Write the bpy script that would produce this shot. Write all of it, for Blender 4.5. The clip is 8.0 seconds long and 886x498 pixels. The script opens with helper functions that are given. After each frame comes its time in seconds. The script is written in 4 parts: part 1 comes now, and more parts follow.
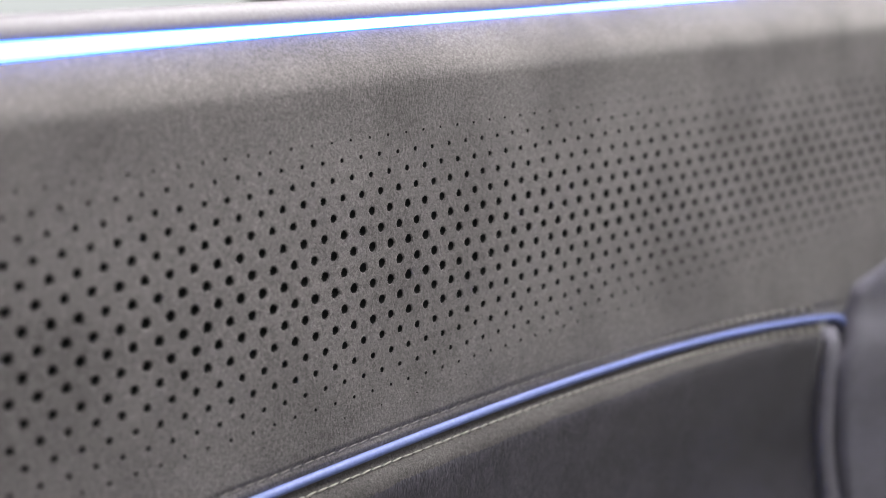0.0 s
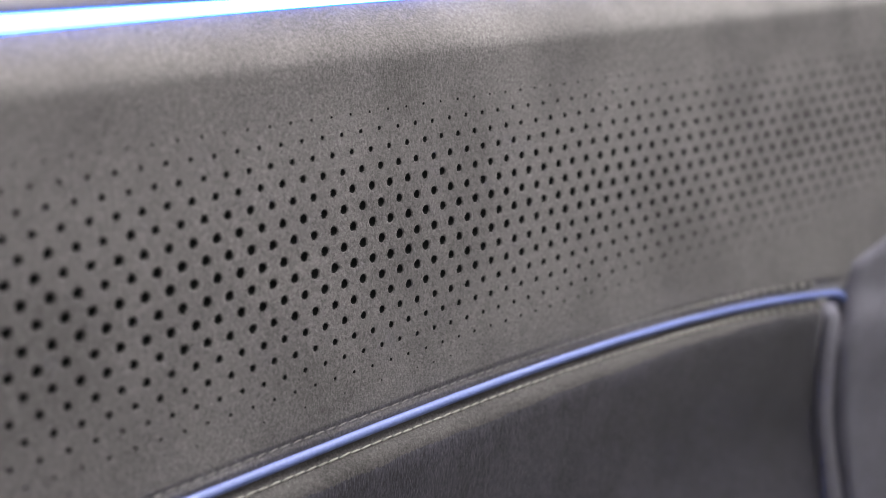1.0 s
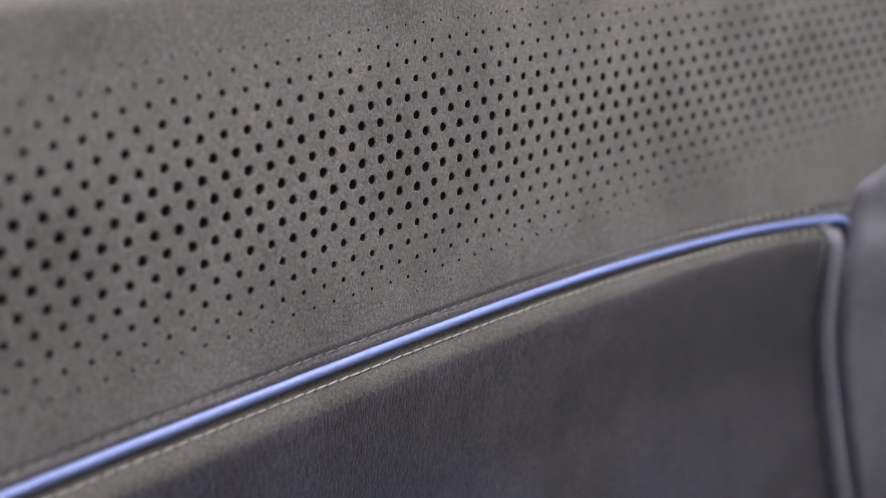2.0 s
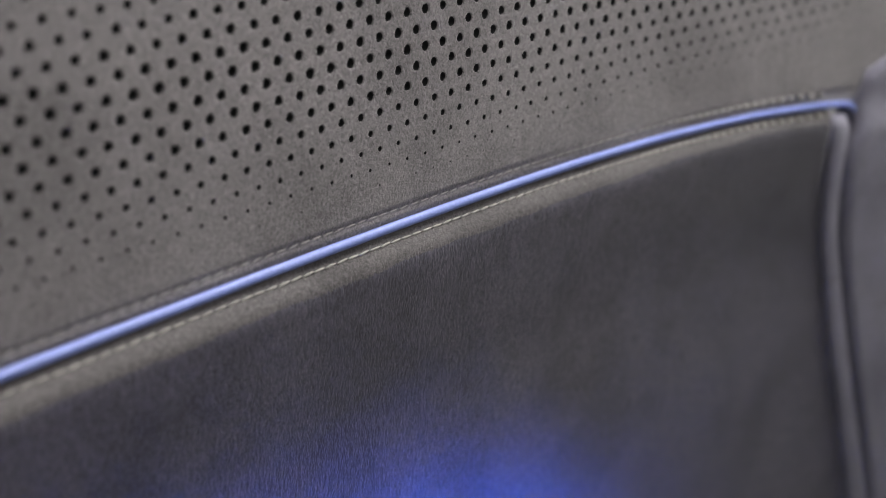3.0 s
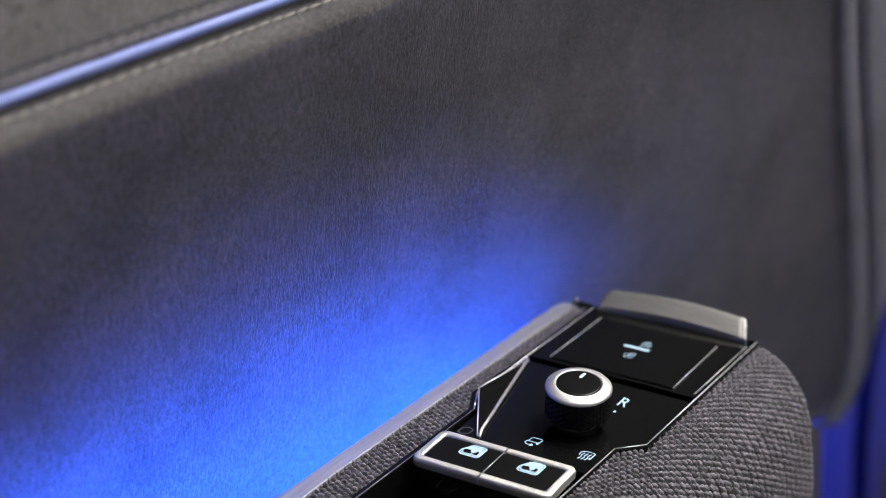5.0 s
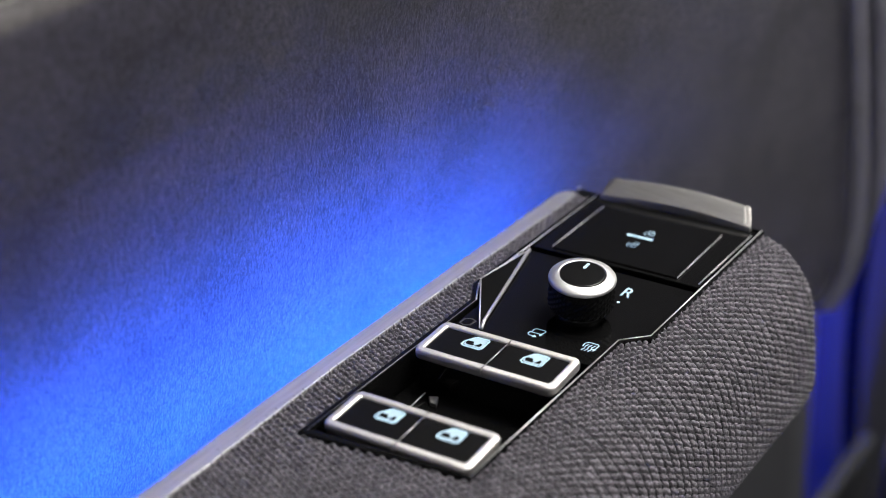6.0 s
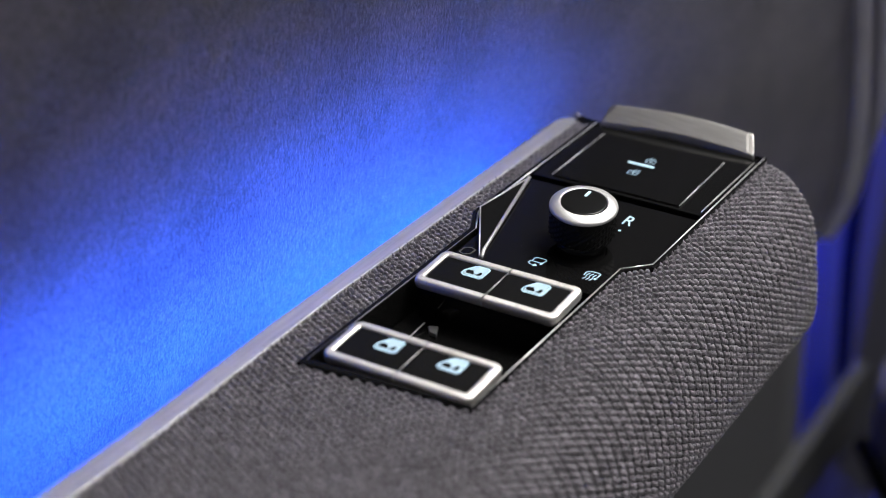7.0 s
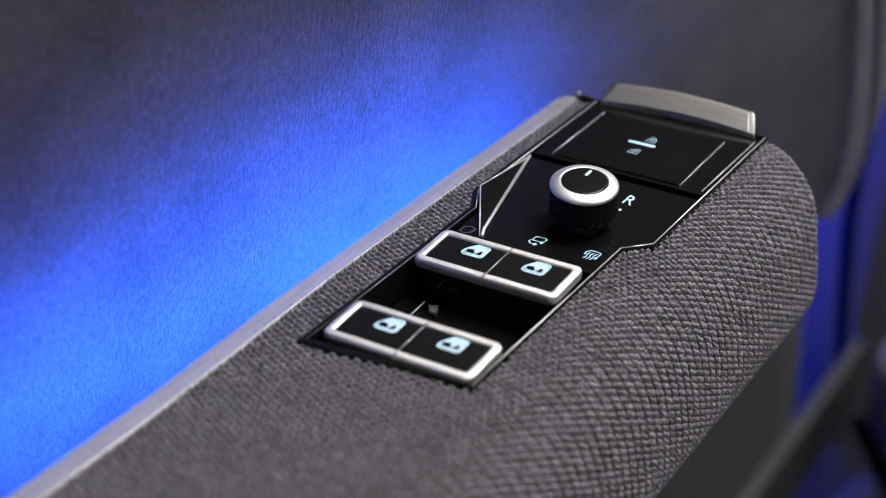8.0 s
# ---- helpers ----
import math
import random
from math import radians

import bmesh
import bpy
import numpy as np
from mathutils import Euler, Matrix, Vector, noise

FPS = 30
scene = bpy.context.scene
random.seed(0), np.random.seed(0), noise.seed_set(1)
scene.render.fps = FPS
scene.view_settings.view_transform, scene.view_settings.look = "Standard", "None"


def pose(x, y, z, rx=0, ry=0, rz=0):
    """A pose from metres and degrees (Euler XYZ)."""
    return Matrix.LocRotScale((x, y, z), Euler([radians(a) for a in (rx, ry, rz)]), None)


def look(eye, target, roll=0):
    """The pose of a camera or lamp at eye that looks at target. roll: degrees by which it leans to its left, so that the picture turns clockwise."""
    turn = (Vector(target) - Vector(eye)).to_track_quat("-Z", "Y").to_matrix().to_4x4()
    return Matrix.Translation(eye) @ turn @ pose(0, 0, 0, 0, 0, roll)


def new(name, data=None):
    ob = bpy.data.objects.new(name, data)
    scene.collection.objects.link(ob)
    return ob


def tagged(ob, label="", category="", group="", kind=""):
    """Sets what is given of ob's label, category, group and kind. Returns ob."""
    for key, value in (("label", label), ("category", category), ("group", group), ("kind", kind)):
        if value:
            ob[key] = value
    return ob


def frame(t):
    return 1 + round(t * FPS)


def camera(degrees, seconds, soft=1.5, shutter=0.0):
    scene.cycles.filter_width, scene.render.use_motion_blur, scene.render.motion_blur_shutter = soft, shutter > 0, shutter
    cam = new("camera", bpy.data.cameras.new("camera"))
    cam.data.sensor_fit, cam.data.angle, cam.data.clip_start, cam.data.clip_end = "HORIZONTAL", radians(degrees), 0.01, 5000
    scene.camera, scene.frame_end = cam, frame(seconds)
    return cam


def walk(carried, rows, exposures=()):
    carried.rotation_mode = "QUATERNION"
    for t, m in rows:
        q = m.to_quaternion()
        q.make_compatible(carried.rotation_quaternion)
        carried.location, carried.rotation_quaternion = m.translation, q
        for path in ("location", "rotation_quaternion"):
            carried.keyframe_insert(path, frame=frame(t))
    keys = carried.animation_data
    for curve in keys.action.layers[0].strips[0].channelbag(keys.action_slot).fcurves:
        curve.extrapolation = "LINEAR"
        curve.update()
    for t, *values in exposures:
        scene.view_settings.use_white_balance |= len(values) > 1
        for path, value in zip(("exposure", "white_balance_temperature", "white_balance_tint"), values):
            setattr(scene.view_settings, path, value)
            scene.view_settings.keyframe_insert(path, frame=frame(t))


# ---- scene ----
# One lens and focus for the whole shot; the path: time, eye, heading, downward tilt, roll.
cam = camera(36.13, 8.0, soft=1.0)
cam.data.dof.use_dof = True
cam.data.dof.focus_distance = 0.427
cam.data.dof.aperture_fstop = 6.6
PATH = [
    (0, (-0.2655, -0.1833, 0.2492), 35.33, 5.71, -0.61),
    (0.5, (-0.2654, -0.1833, 0.2493), 35.35, 5.90, -0.60),
    (1, (-0.2647, -0.1825, 0.2481), 35.32, 6.64, -0.58),
    (2.5, (-0.2580, -0.1779, 0.2424), 35.40, 11.64, -0.50),
    (3, (-0.2560, -0.1768, 0.2398), 35.44, 14.02, -0.46),
    (3.5, (-0.2538, -0.1767, 0.2362), 35.54, 16.20, -0.45),
    (4, (-0.2508, -0.1750, 0.2333), 35.64, 18.83, -0.38),
    (4.5, (-0.2484, -0.1724, 0.2303), 35.54, 21.15, -0.28),
    (5, (-0.2459, -0.1702, 0.2284), 35.58, 23.83, -0.03),
    (6.5, (-0.2387, -0.1583, 0.2253), 34.81, 30.62, 0.08),
    (7, (-0.2377, -0.1569, 0.2233), 34.69, 31.79, 0.18),
    (7.5, (-0.2374, -0.1562, 0.2225), 34.63, 32.37, 0.27),
    (8, (-0.2374, -0.1557, 0.2230), 34.56, 32.71, 0.36),
]


def aim(eye, heading, tilt, roll):
    a, e = radians(heading), radians(tilt)
    way = Vector((math.cos(e) * math.cos(a), math.cos(e) * math.sin(a), -math.sin(e)))
    return look(eye, Vector(eye) + way, roll)


walk(cam, [(t, aim(eye, h, d, r)) for t, eye, h, d, r in PATH])

# ---- light: a bright hall with soft lamps overhead ----
world = bpy.data.worlds.new("hall_light")
scene.world = world
world.use_nodes = True
world.node_tree.nodes["Background"].inputs[0].default_value = (0.80, 0.84, 0.92, 1)
world.node_tree.nodes["Background"].inputs[1].default_value = 0.25


def area_lamp(name, eye, target, sx, sy, watts, colour):
    data = bpy.data.lights.new(name, "AREA")
    data.shape, data.size, data.size_y = "RECTANGLE", sx, sy
    data.energy, data.color = watts, colour
    ob = new(name, data)
    ob.matrix_world = look(eye, target)
    return ob


area_lamp("hall_lamp_overhead", (0.80, -0.28, 1.6), (0.2, 0.0, 0.0), 1.1, 0.85, 76, (1.0, 0.97, 0.95))
area_lamp("hall_lamp_side", (0.3, -2.2, 1.3), (0.1, 0.0, 0.0), 1.6, 1.2, 16, (1.0, 0.98, 0.97))
scene.view_settings.exposure = 0.0


# ---- materials ----
def shader(name):
    m = bpy.data.materials.new(name)
    m.use_nodes = True
    nt = m.node_tree
    return m, nt, nt.nodes["Principled BSDF"]


def node(nt, kind, **inputs):
    n = nt.nodes.new(kind)
    for k, v in inputs.items():
        n.inputs[k.replace("_", " ")].default_value = v
    return n


def noise_map(nt, scale, detail=4.0, rough=0.6, stretch=None):
    co = nt.nodes.new("ShaderNodeTexCoord")
    out = co.outputs["Object"]
    if stretch:
        mp = nt.nodes.new("ShaderNodeMapping")
        mp.inputs["Scale"].default_value = stretch
        nt.links.new(out, mp.inputs["Vector"])
        out = mp.outputs["Vector"]
    n = node(nt, "ShaderNodeTexNoise", Scale=scale, Detail=detail, Roughness=rough)
    nt.links.new(out, n.inputs["Vector"])
    return n.outputs["Fac"]


def ramp(nt, fac, stops):
    r = nt.nodes.new("ShaderNodeValToRGB")
    el = r.color_ramp.elements
    while len(el) < len(stops):
        el.new(0.5)
    for e, (p, c) in zip(el, stops):
        e.position, e.color = p, (*c, 1)
    nt.links.new(fac, r.inputs["Fac"])
    return r.outputs["Color"]


def mix(nt, a, b, fac, mode="MULTIPLY"):
    m = nt.nodes.new("ShaderNodeMix")
    m.data_type, m.blend_type = "RGBA", mode
    m.inputs["Factor"].default_value = fac
    nt.links.new(a, m.inputs["A"])
    nt.links.new(b, m.inputs["B"])
    return m.outputs["Result"]


def bump(nt, height, strength, distance, under=None):
    b = node(nt, "ShaderNodeBump", Strength=strength, Distance=distance)
    nt.links.new(height, b.inputs["Height"])
    if under:
        nt.links.new(under, b.inputs["Normal"])
    return b.outputs["Normal"]


def grey(v, tint=(1, 1, 1)):
    return tuple(v * t for t in tint)


def suede(name, base, tint, sheen, stretch=None, blotch=1.0, brushed=None):
    m, nt, p = shader(name)
    fine = noise_map(nt, 2600.0, 2.0, 0.6, stretch)
    mid = noise_map(nt, 1000.0, 4.0, 0.62, stretch)
    nap = noise_map(nt, 22.0, 3.0, 0.55, (1.1, 1.0, 0.9))
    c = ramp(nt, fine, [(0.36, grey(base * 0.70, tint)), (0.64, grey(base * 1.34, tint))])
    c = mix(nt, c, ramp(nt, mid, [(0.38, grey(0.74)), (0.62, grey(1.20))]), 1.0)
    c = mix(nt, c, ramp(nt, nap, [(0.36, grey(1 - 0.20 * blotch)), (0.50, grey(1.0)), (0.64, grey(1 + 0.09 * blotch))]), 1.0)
    # brushed gives a dark oval: shade at the front corner put into the colour.
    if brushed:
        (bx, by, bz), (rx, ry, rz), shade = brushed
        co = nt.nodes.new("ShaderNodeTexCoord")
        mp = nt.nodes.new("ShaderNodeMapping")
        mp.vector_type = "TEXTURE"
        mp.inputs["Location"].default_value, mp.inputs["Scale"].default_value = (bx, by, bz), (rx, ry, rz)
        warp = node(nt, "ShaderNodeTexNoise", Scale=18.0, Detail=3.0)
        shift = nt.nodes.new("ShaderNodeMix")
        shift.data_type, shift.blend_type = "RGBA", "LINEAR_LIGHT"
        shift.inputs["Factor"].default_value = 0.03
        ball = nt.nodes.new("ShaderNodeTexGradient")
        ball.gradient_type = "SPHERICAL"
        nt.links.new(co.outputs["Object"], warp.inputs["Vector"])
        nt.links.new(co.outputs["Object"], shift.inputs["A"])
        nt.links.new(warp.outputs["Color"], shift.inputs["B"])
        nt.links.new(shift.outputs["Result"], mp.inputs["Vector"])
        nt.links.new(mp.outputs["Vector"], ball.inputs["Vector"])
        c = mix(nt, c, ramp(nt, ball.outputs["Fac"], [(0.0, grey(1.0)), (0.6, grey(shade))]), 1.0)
    nt.links.new(c, p.inputs["Base Color"])
    p.inputs["Roughness"].default_value = 0.95
    p.inputs["Specular IOR Level"].default_value = 0.15
    p.inputs["Sheen Weight"].default_value = sheen
    p.inputs["Sheen Roughness"].default_value = 0.45
    n1 = bump(nt, mid, 0.55, 0.0005)
    nt.links.new(bump(nt, fine, 0.5, 0.0003, n1), p.inputs["Normal"])
    return m


def plain(name, colour, rough, metal=0.0, spec=0.5, coat=0.0, grain=None):
    m, nt, p = shader(name)
    p.inputs["Base Color"].default_value = (*colour, 1)
    p.inputs["Roughness"].default_value = rough
    p.inputs["Metallic"].default_value = metal
    p.inputs["Specular IOR Level"].default_value = spec
    p.inputs["Coat Weight"].default_value = coat
    if grain:
        scale, depth, stretch = grain
        f = noise_map(nt, scale, 4.0, 0.6, stretch)
        c = ramp(nt, f, [(0.3, grey(0.85, colour)), (0.7, grey(1.12, colour))])
        nt.links.new(c, p.inputs["Base Color"])
        nt.links.new(bump(nt, f, 0.5, depth), p.inputs["Normal"])
    return m


def glow(name, colour, strength):
    m, nt, p = shader(name)
    p.inputs["Base Color"].default_value = (*colour, 1)
    p.inputs["Emission Color"].default_value = (*colour, 1)
    p.inputs["Emission Strength"].default_value = strength
    return m


WARM = (1.0, 0.935, 0.94)
SUEDE_UP = suede("grey_suede", 0.19, WARM, 0.25, (1.0, 1.0, 0.88))
# Darker copy of the grey suede: shade below the seam put into its colour.
# The extra blue in its tint is spill from the gap lamp.
SUEDE_LOW = suede("shaded_charcoal_suede", 0.067, (1.00, 0.935, 1.22), 0.22, (1.0, 1.0, 0.28), 1.2, ((0.310, 0.03, 0.132), (0.12, 0.2, 0.082), 0.47))
# Lighter suede for the lip: the light on it is put into the colour.
SUEDE_LIT_LIP = suede("lit_lip_suede", 0.094, WARM, 0.3)
SUEDE_FRONT = suede("slate_suede", 0.165, (0.97, 0.94, 1.16), 0.25)
HOLE = plain("black_foam", (0.012, 0.012, 0.013), 0.95, grain=(900.0, 0.0004, None))
LEATHER = plain("grey_leather", (0.31, 0.295, 0.33), 0.6, grain=(700.0, 0.0002, None))
PIPING = plain("blue_vinyl", (0.185, 0.235, 0.53), 0.48, grain=(900.0, 0.0001, None))
THREAD = plain("grey_thread", (0.34, 0.325, 0.30), 0.8, grain=(3000.0, 0.0002, None))
LED_EDGE = glow("blue_led_edge", (0.03, 0.32, 1.0), 1.6)
LED = glow("white_blue_led", (0.075, 0.16, 1.0), 15.0)
def light_guide():
    """Light guide fed from its front end: it glows strongest there."""
    m, nt, p = shader("blue_light_guide")
    p.inputs["Base Color"].default_value = (0.02, 0.1, 0.6, 1)
    p.inputs["Emission Color"].default_value = (0.018, 0.126, 1.0, 1)
    co = nt.nodes.new("ShaderNodeTexCoord")
    split = nt.nodes.new("ShaderNodeSeparateXYZ")
    fade = nt.nodes.new("ShaderNodeMapRange")
    for key, value in (("From Min", -0.10), ("From Max", 0.17), ("To Min", 215.0), ("To Max", 415.0)):
        fade.inputs[key].default_value = value
    nt.links.new(co.outputs["Object"], split.inputs["Vector"])
    nt.links.new(split.outputs["X"], fade.inputs["Value"])
    nt.links.new(fade.outputs["Result"], p.inputs["Emission Strength"])
    return m


BLUE_LED = light_guide()
BLUE_FOOT = glow("deep_blue_led", (0.010, 0.040, 1.0), 12500.0)
def yarn():
    m, nt, p = shader("grey_yarn")
    geo = nt.nodes.new("ShaderNodeNewGeometry")
    loop = ramp(nt, geo.outputs["Random Per Island"], [(0.0, (0.122, 0.112, 0.130)), (0.55, (0.162, 0.149, 0.172)), (1.0, (0.228, 0.210, 0.240))])
    fibre = noise_map(nt, 3600.0, 3.0, 0.7)
    c = mix(nt, loop, ramp(nt, fibre, [(0.36, grey(0.62)), (0.64, grey(1.36))]), 1.0)
    nt.links.new(c, p.inputs["Base Color"])
    p.inputs["Roughness"].default_value = 0.58
    p.inputs["Specular IOR Level"].default_value = 0.5
    p.inputs["Sheen Weight"].default_value = 0.25
    nt.links.new(bump(nt, fibre, 0.7, 0.0005), p.inputs["Normal"])
    return m


KNIT = yarn()
KNIT_BASE = plain("dark_backing_cloth", (0.018, 0.0175, 0.020), 0.95, grain=(1500.0, 0.0004, None))
def gloss_black():
    """Piano black with a little dust."""
    m, nt, p = shader("gloss_black")
    specks = noise_map(nt, 1300.0, 1.0, 0.4)
    c = ramp(nt, specks, [(0.0, grey(0.004)), (0.80, grey(0.004)), (0.86, grey(0.14))])
    nt.links.new(c, p.inputs["Base Color"])
    p.inputs["Roughness"].default_value = 0.09
    p.inputs["Specular IOR Level"].default_value = 0.26
    return m


GLOSS = gloss_black()
BLACK = plain("satin_black", (0.004, 0.004, 0.004), 0.26, spec=0.18)
GRIP = plain("knurled_black", (0.005, 0.005, 0.005), 0.42, spec=0.07)
SILVER = plain("satin_chrome", (0.66, 0.65, 0.635), 0.48, metal=1.0)
FRAME = plain("brushed_chrome", (0.60, 0.58, 0.55), 0.46, metal=1.0, grain=(2200.0, 0.00006, (0.08, 1.0, 1.0)))
BRUSHED = plain("brushed_aluminium", (0.46, 0.455, 0.45), 0.42, metal=0.8, grain=(900.0, 0.00003, (0.05, 1.0, 1.0)))
BRUSHED_Y = plain("brushed_steel", (0.20, 0.195, 0.187), 0.52, metal=1.0, grain=(900.0, 0.00008, (1.0, 0.05, 1.0)))
ICON = glow("lit_symbol", (0.36, 0.52, 0.62), 0.38)
ICON_PALE = glow("lit_symbol_pale", (0.30, 0.42, 0.49), 0.24)
ICON_DIM = plain("unlit_symbol", (0.03, 0.03, 0.03), 0.5)
RUBBER = plain("black_rubber", (0.0016, 0.0016, 0.0018), 0.9, spec=0.05, grain=(500.0, 0.0003, None))
PLASTIC = plain("dark_plastic", (0.012, 0.012, 0.013), 0.55, grain=(500.0, 0.0003, None))
GREYPLASTIC = plain("grey_plastic", (0.038, 0.038, 0.040), 0.6, grain=(500.0, 0.0003, None))
RIMGREY = plain("dark_grey_plastic", (0.013, 0.0135, 0.015), 0.6, grain=(500.0, 0.0003, None))
SILLGREY = plain("grey_trim_plastic", (0.075, 0.073, 0.072), 0.6, grain=(500.0, 0.0003, None))
# Footwell colours cut low: shade of the absent car body is put into them.
KICK = plain("charcoal_carpet", (0.020, 0.020, 0.022), 0.95, spec=0.1, grain=(400.0, 0.0006, None))
KICKWALL = plain("kick_panel_plastic", (0.038, 0.038, 0.050), 0.8, spec=0.1, grain=(400.0, 0.0004, None))
HALL = plain("hall_grey", (0.42, 0.42, 0.43), 0.8, grain=(3.0, 0.001, None))
DAYLIGHT = glow("bright_window_light", (0.95, 1.0, 0.985), 0.70)
DAYLIGHT.node_tree.nodes["Principled BSDF"].inputs["Base Color"].default_value = (0.1, 0.1, 0.1, 1)
SHELL = plain("dark_door_paint", (0.02, 0.02, 0.022), 0.35, coat=0.3, grain=(60.0, 0.0002, None))
HALLFLOOR = plain("hall_floor_grey", (0.25, 0.25, 0.25), 0.6, grain=(4.0, 0.001, None))


# ---- mesh helpers ----
def link(name, me, mats, parent=None, label="", smooth=True):
    for m in mats if isinstance(mats, (list, tuple)) else [mats]:
        me.materials.append(m)
    if smooth:
        me.polygons.foreach_set("use_smooth", [True] * len(me.polygons))
    ob = new(name, me)
    ob.parent = parent
    if label:
        ob["label"] = label
    return ob


def part(name, bm, material, parent, label="", smooth=False):
    bmesh.ops.recalc_face_normals(bm, faces=bm.faces)
    me = bpy.data.meshes.new(name)
    bm.to_mesh(me)
    bm.free()
    return link(name, me, material, parent, label, smooth)


def raw(name, verts, faces, mats, parent=None, label="", smooth=True, index=None):
    me = bpy.data.meshes.new(name)
    me.from_pydata([tuple(v) for v in verts], [], faces)
    if index:
        me.polygons.foreach_set("material_index", index)
    me.update()
    return link(name, me, mats, parent, label, smooth)


def thing(name, label, category, at=(0, 0, 0), group="", kind=""):
    ob = new(name)
    ob.location = at
    ob.empty_display_size = 0.01
    return tagged(ob, label, category, group, kind)


def sheet(name, nu, nv, fn, mats, parent=None, label="", thick=0.0, back=(0, 1, 0)):
    """A surface fn(u, v), u and v from 0 to 1; thick gives it a back and closed edges."""
    verts = [Vector(fn(i / nu, j / nv)) for i in range(nu + 1) for j in range(nv + 1)]
    at = lambda i, j: i * (nv + 1) + j
    faces = [(at(i, j), at(i + 1, j), at(i + 1, j + 1), at(i, j + 1)) for i in range(nu) for j in range(nv)]
    if thick:
        n = len(verts)
        verts += [v + Vector(back) * thick for v in verts]
        faces += [tuple(n + k for k in reversed(f)) for f in list(faces)]
        rim = [at(i, 0) for i in range(nu + 1)] + [at(nu, j) for j in range(1, nv + 1)]
        rim += [at(i, nv) for i in range(nu - 1, -1, -1)] + [at(0, j) for j in range(nv - 1, 0, -1)]
        for a, b in zip(rim, rim[1:] + rim[:1]):
            faces.append((b, a, n + a, n + b))
    return raw(name, verts, faces, mats, parent, label)


def tube(name, pts, radius, mats, parent, label="", sides=14, squash=1.0):
    pts = [Vector(p) for p in pts]
    verts, faces = [], []
    for i, p in enumerate(pts):
        d = (pts[min(i + 1, len(pts) - 1)] - pts[max(i - 1, 0)]).normalized()
        side = d.cross(Vector((0, 1, 0))).normalized()
        out = side.cross(d)
        for k in range(sides):
            a = 2 * math.pi * k / sides
            verts.append(p + radius * (math.cos(a) * side + squash * math.sin(a) * out))
    for i in range(len(pts) - 1):
        for k in range(sides):
            a, b = i * sides + k, i * sides + (k + 1) % sides
            faces.append((a, b, b + sides, a + sides))
    faces.append(tuple(range(sides - 1, -1, -1)))
    faces.append(tuple(range((len(pts) - 1) * sides, len(pts) * sides)))
    return raw(name, verts, faces, mats, parent, label)


def prism(poly, z0, z1, bev=0.0, segs=2, slope=None, only_top=True):
    """A plan outline raised from z0 to z1, its top edges rounded; slope(x, y) adds to the height of the top."""
    bm = bmesh.new()
    low = [bm.verts.new((x, y, z0)) for x, y in poly]
    top = [bm.verts.new((x, y, z1 + (slope(x, y) if slope else 0.0))) for x, y in poly]
    n = len(poly)
    for i in range(n):
        j = (i + 1) % n
        bm.faces.new((low[i], low[j], top[j], top[i]))
    bm.faces.new(list(reversed(low)))
    cap = bm.faces.new(top)
    bmesh.ops.recalc_face_normals(bm, faces=bm.faces)
    if bev:
        bmesh.ops.bevel(bm, geom=list(cap.edges), offset=bev, segments=segs, profile=0.6, affect="EDGES", clamp_overlap=True)
    return bm


def rounded(x0, y0, x1, y1, r, corners=(1, 1, 1, 1), steps=5):
    """Outline of a rectangle; corners (x0y0, x1y0, x1y1, x0y1) rounded where 1."""
    out = []
    for (cx, cy, a0), on in zip(((x0, y0, 180), (x1, y0, 270), (x1, y1, 0), (x0, y1, 90)), corners):
        if not on:
            out.append((cx, cy))
            continue
        ox, oy = cx + (r if cx == x0 else -r), cy + (r if cy == y0 else -r)
        for k in range(steps + 1):
            a = radians(a0 + 90 * k / steps)
            out.append((ox + r * math.cos(a), oy + r * math.sin(a)))
    return out


def lathe(name, profile, mats, parent, centre, label="", sides=64, twist=None, smooth=True, index=None):
    verts, faces, idx = [], [], []
    for k, (r, z) in enumerate(profile):
        for s in range(sides):
            a = 2 * math.pi * s / sides
            rr = r + (twist(k, s) if twist else 0.0)
            verts.append((centre[0] + rr * math.cos(a), centre[1] + rr * math.sin(a), centre[2] + z))
    for k in range(len(profile) - 1):
        for s in range(sides):
            a, b = k * sides + s, k * sides + (s + 1) % sides
            faces.append((a, b, b + sides, a + sides))
    faces.append(tuple(range((len(profile) - 1) * sides, len(profile) * sides)))
    return raw(name, verts, faces, mats, parent, label, smooth)


# ---- the door's inner face ----
X0, Z0, COL, ROW = -0.06447, 0.19164, 0.00407, 0.00562      # perforation raster: first hole, column step, half row step
ROW_RISE, ROW_ARC, ROW_BEND = 0.09306, -0.05416, 0.10067


def face_y(x, z):
    """Depth of the trim's face: it leans, closes in towards the front and is hollow in height."""
    u = x - 0.1
    return 0.0732 - 0.0229 * (z - 0.1) - 0.1137 * u - 0.1732 * u * u - 0.4643 * u ** 3 + 0.3753 * (z - 0.18) ** 2


def row_z(x, q):
    d = x - X0
    return Z0 + q * ROW + ROW_RISE * d + ROW_ARC * d * d + ROW_BEND * d ** 3


PIPE_X = (-0.20, -0.12, -0.064, -0.031, 0.0045, 0.0484, 0.1002, 0.1594, 0.2280, 0.2649, 0.3036, 0.3246, 0.3409)
PIPE_Z = (0.1165, 0.1260, 0.1325, 0.1358, 0.1392, 0.1421, 0.1462, 0.1499, 0.1544, 0.1552, 0.1559, 0.1552, 0.1538)
PIPE_FIT = np.polyfit(PIPE_X, PIPE_Z, 4)


def pipe_z(x):
    return float(np.polyval(PIPE_FIT, x))


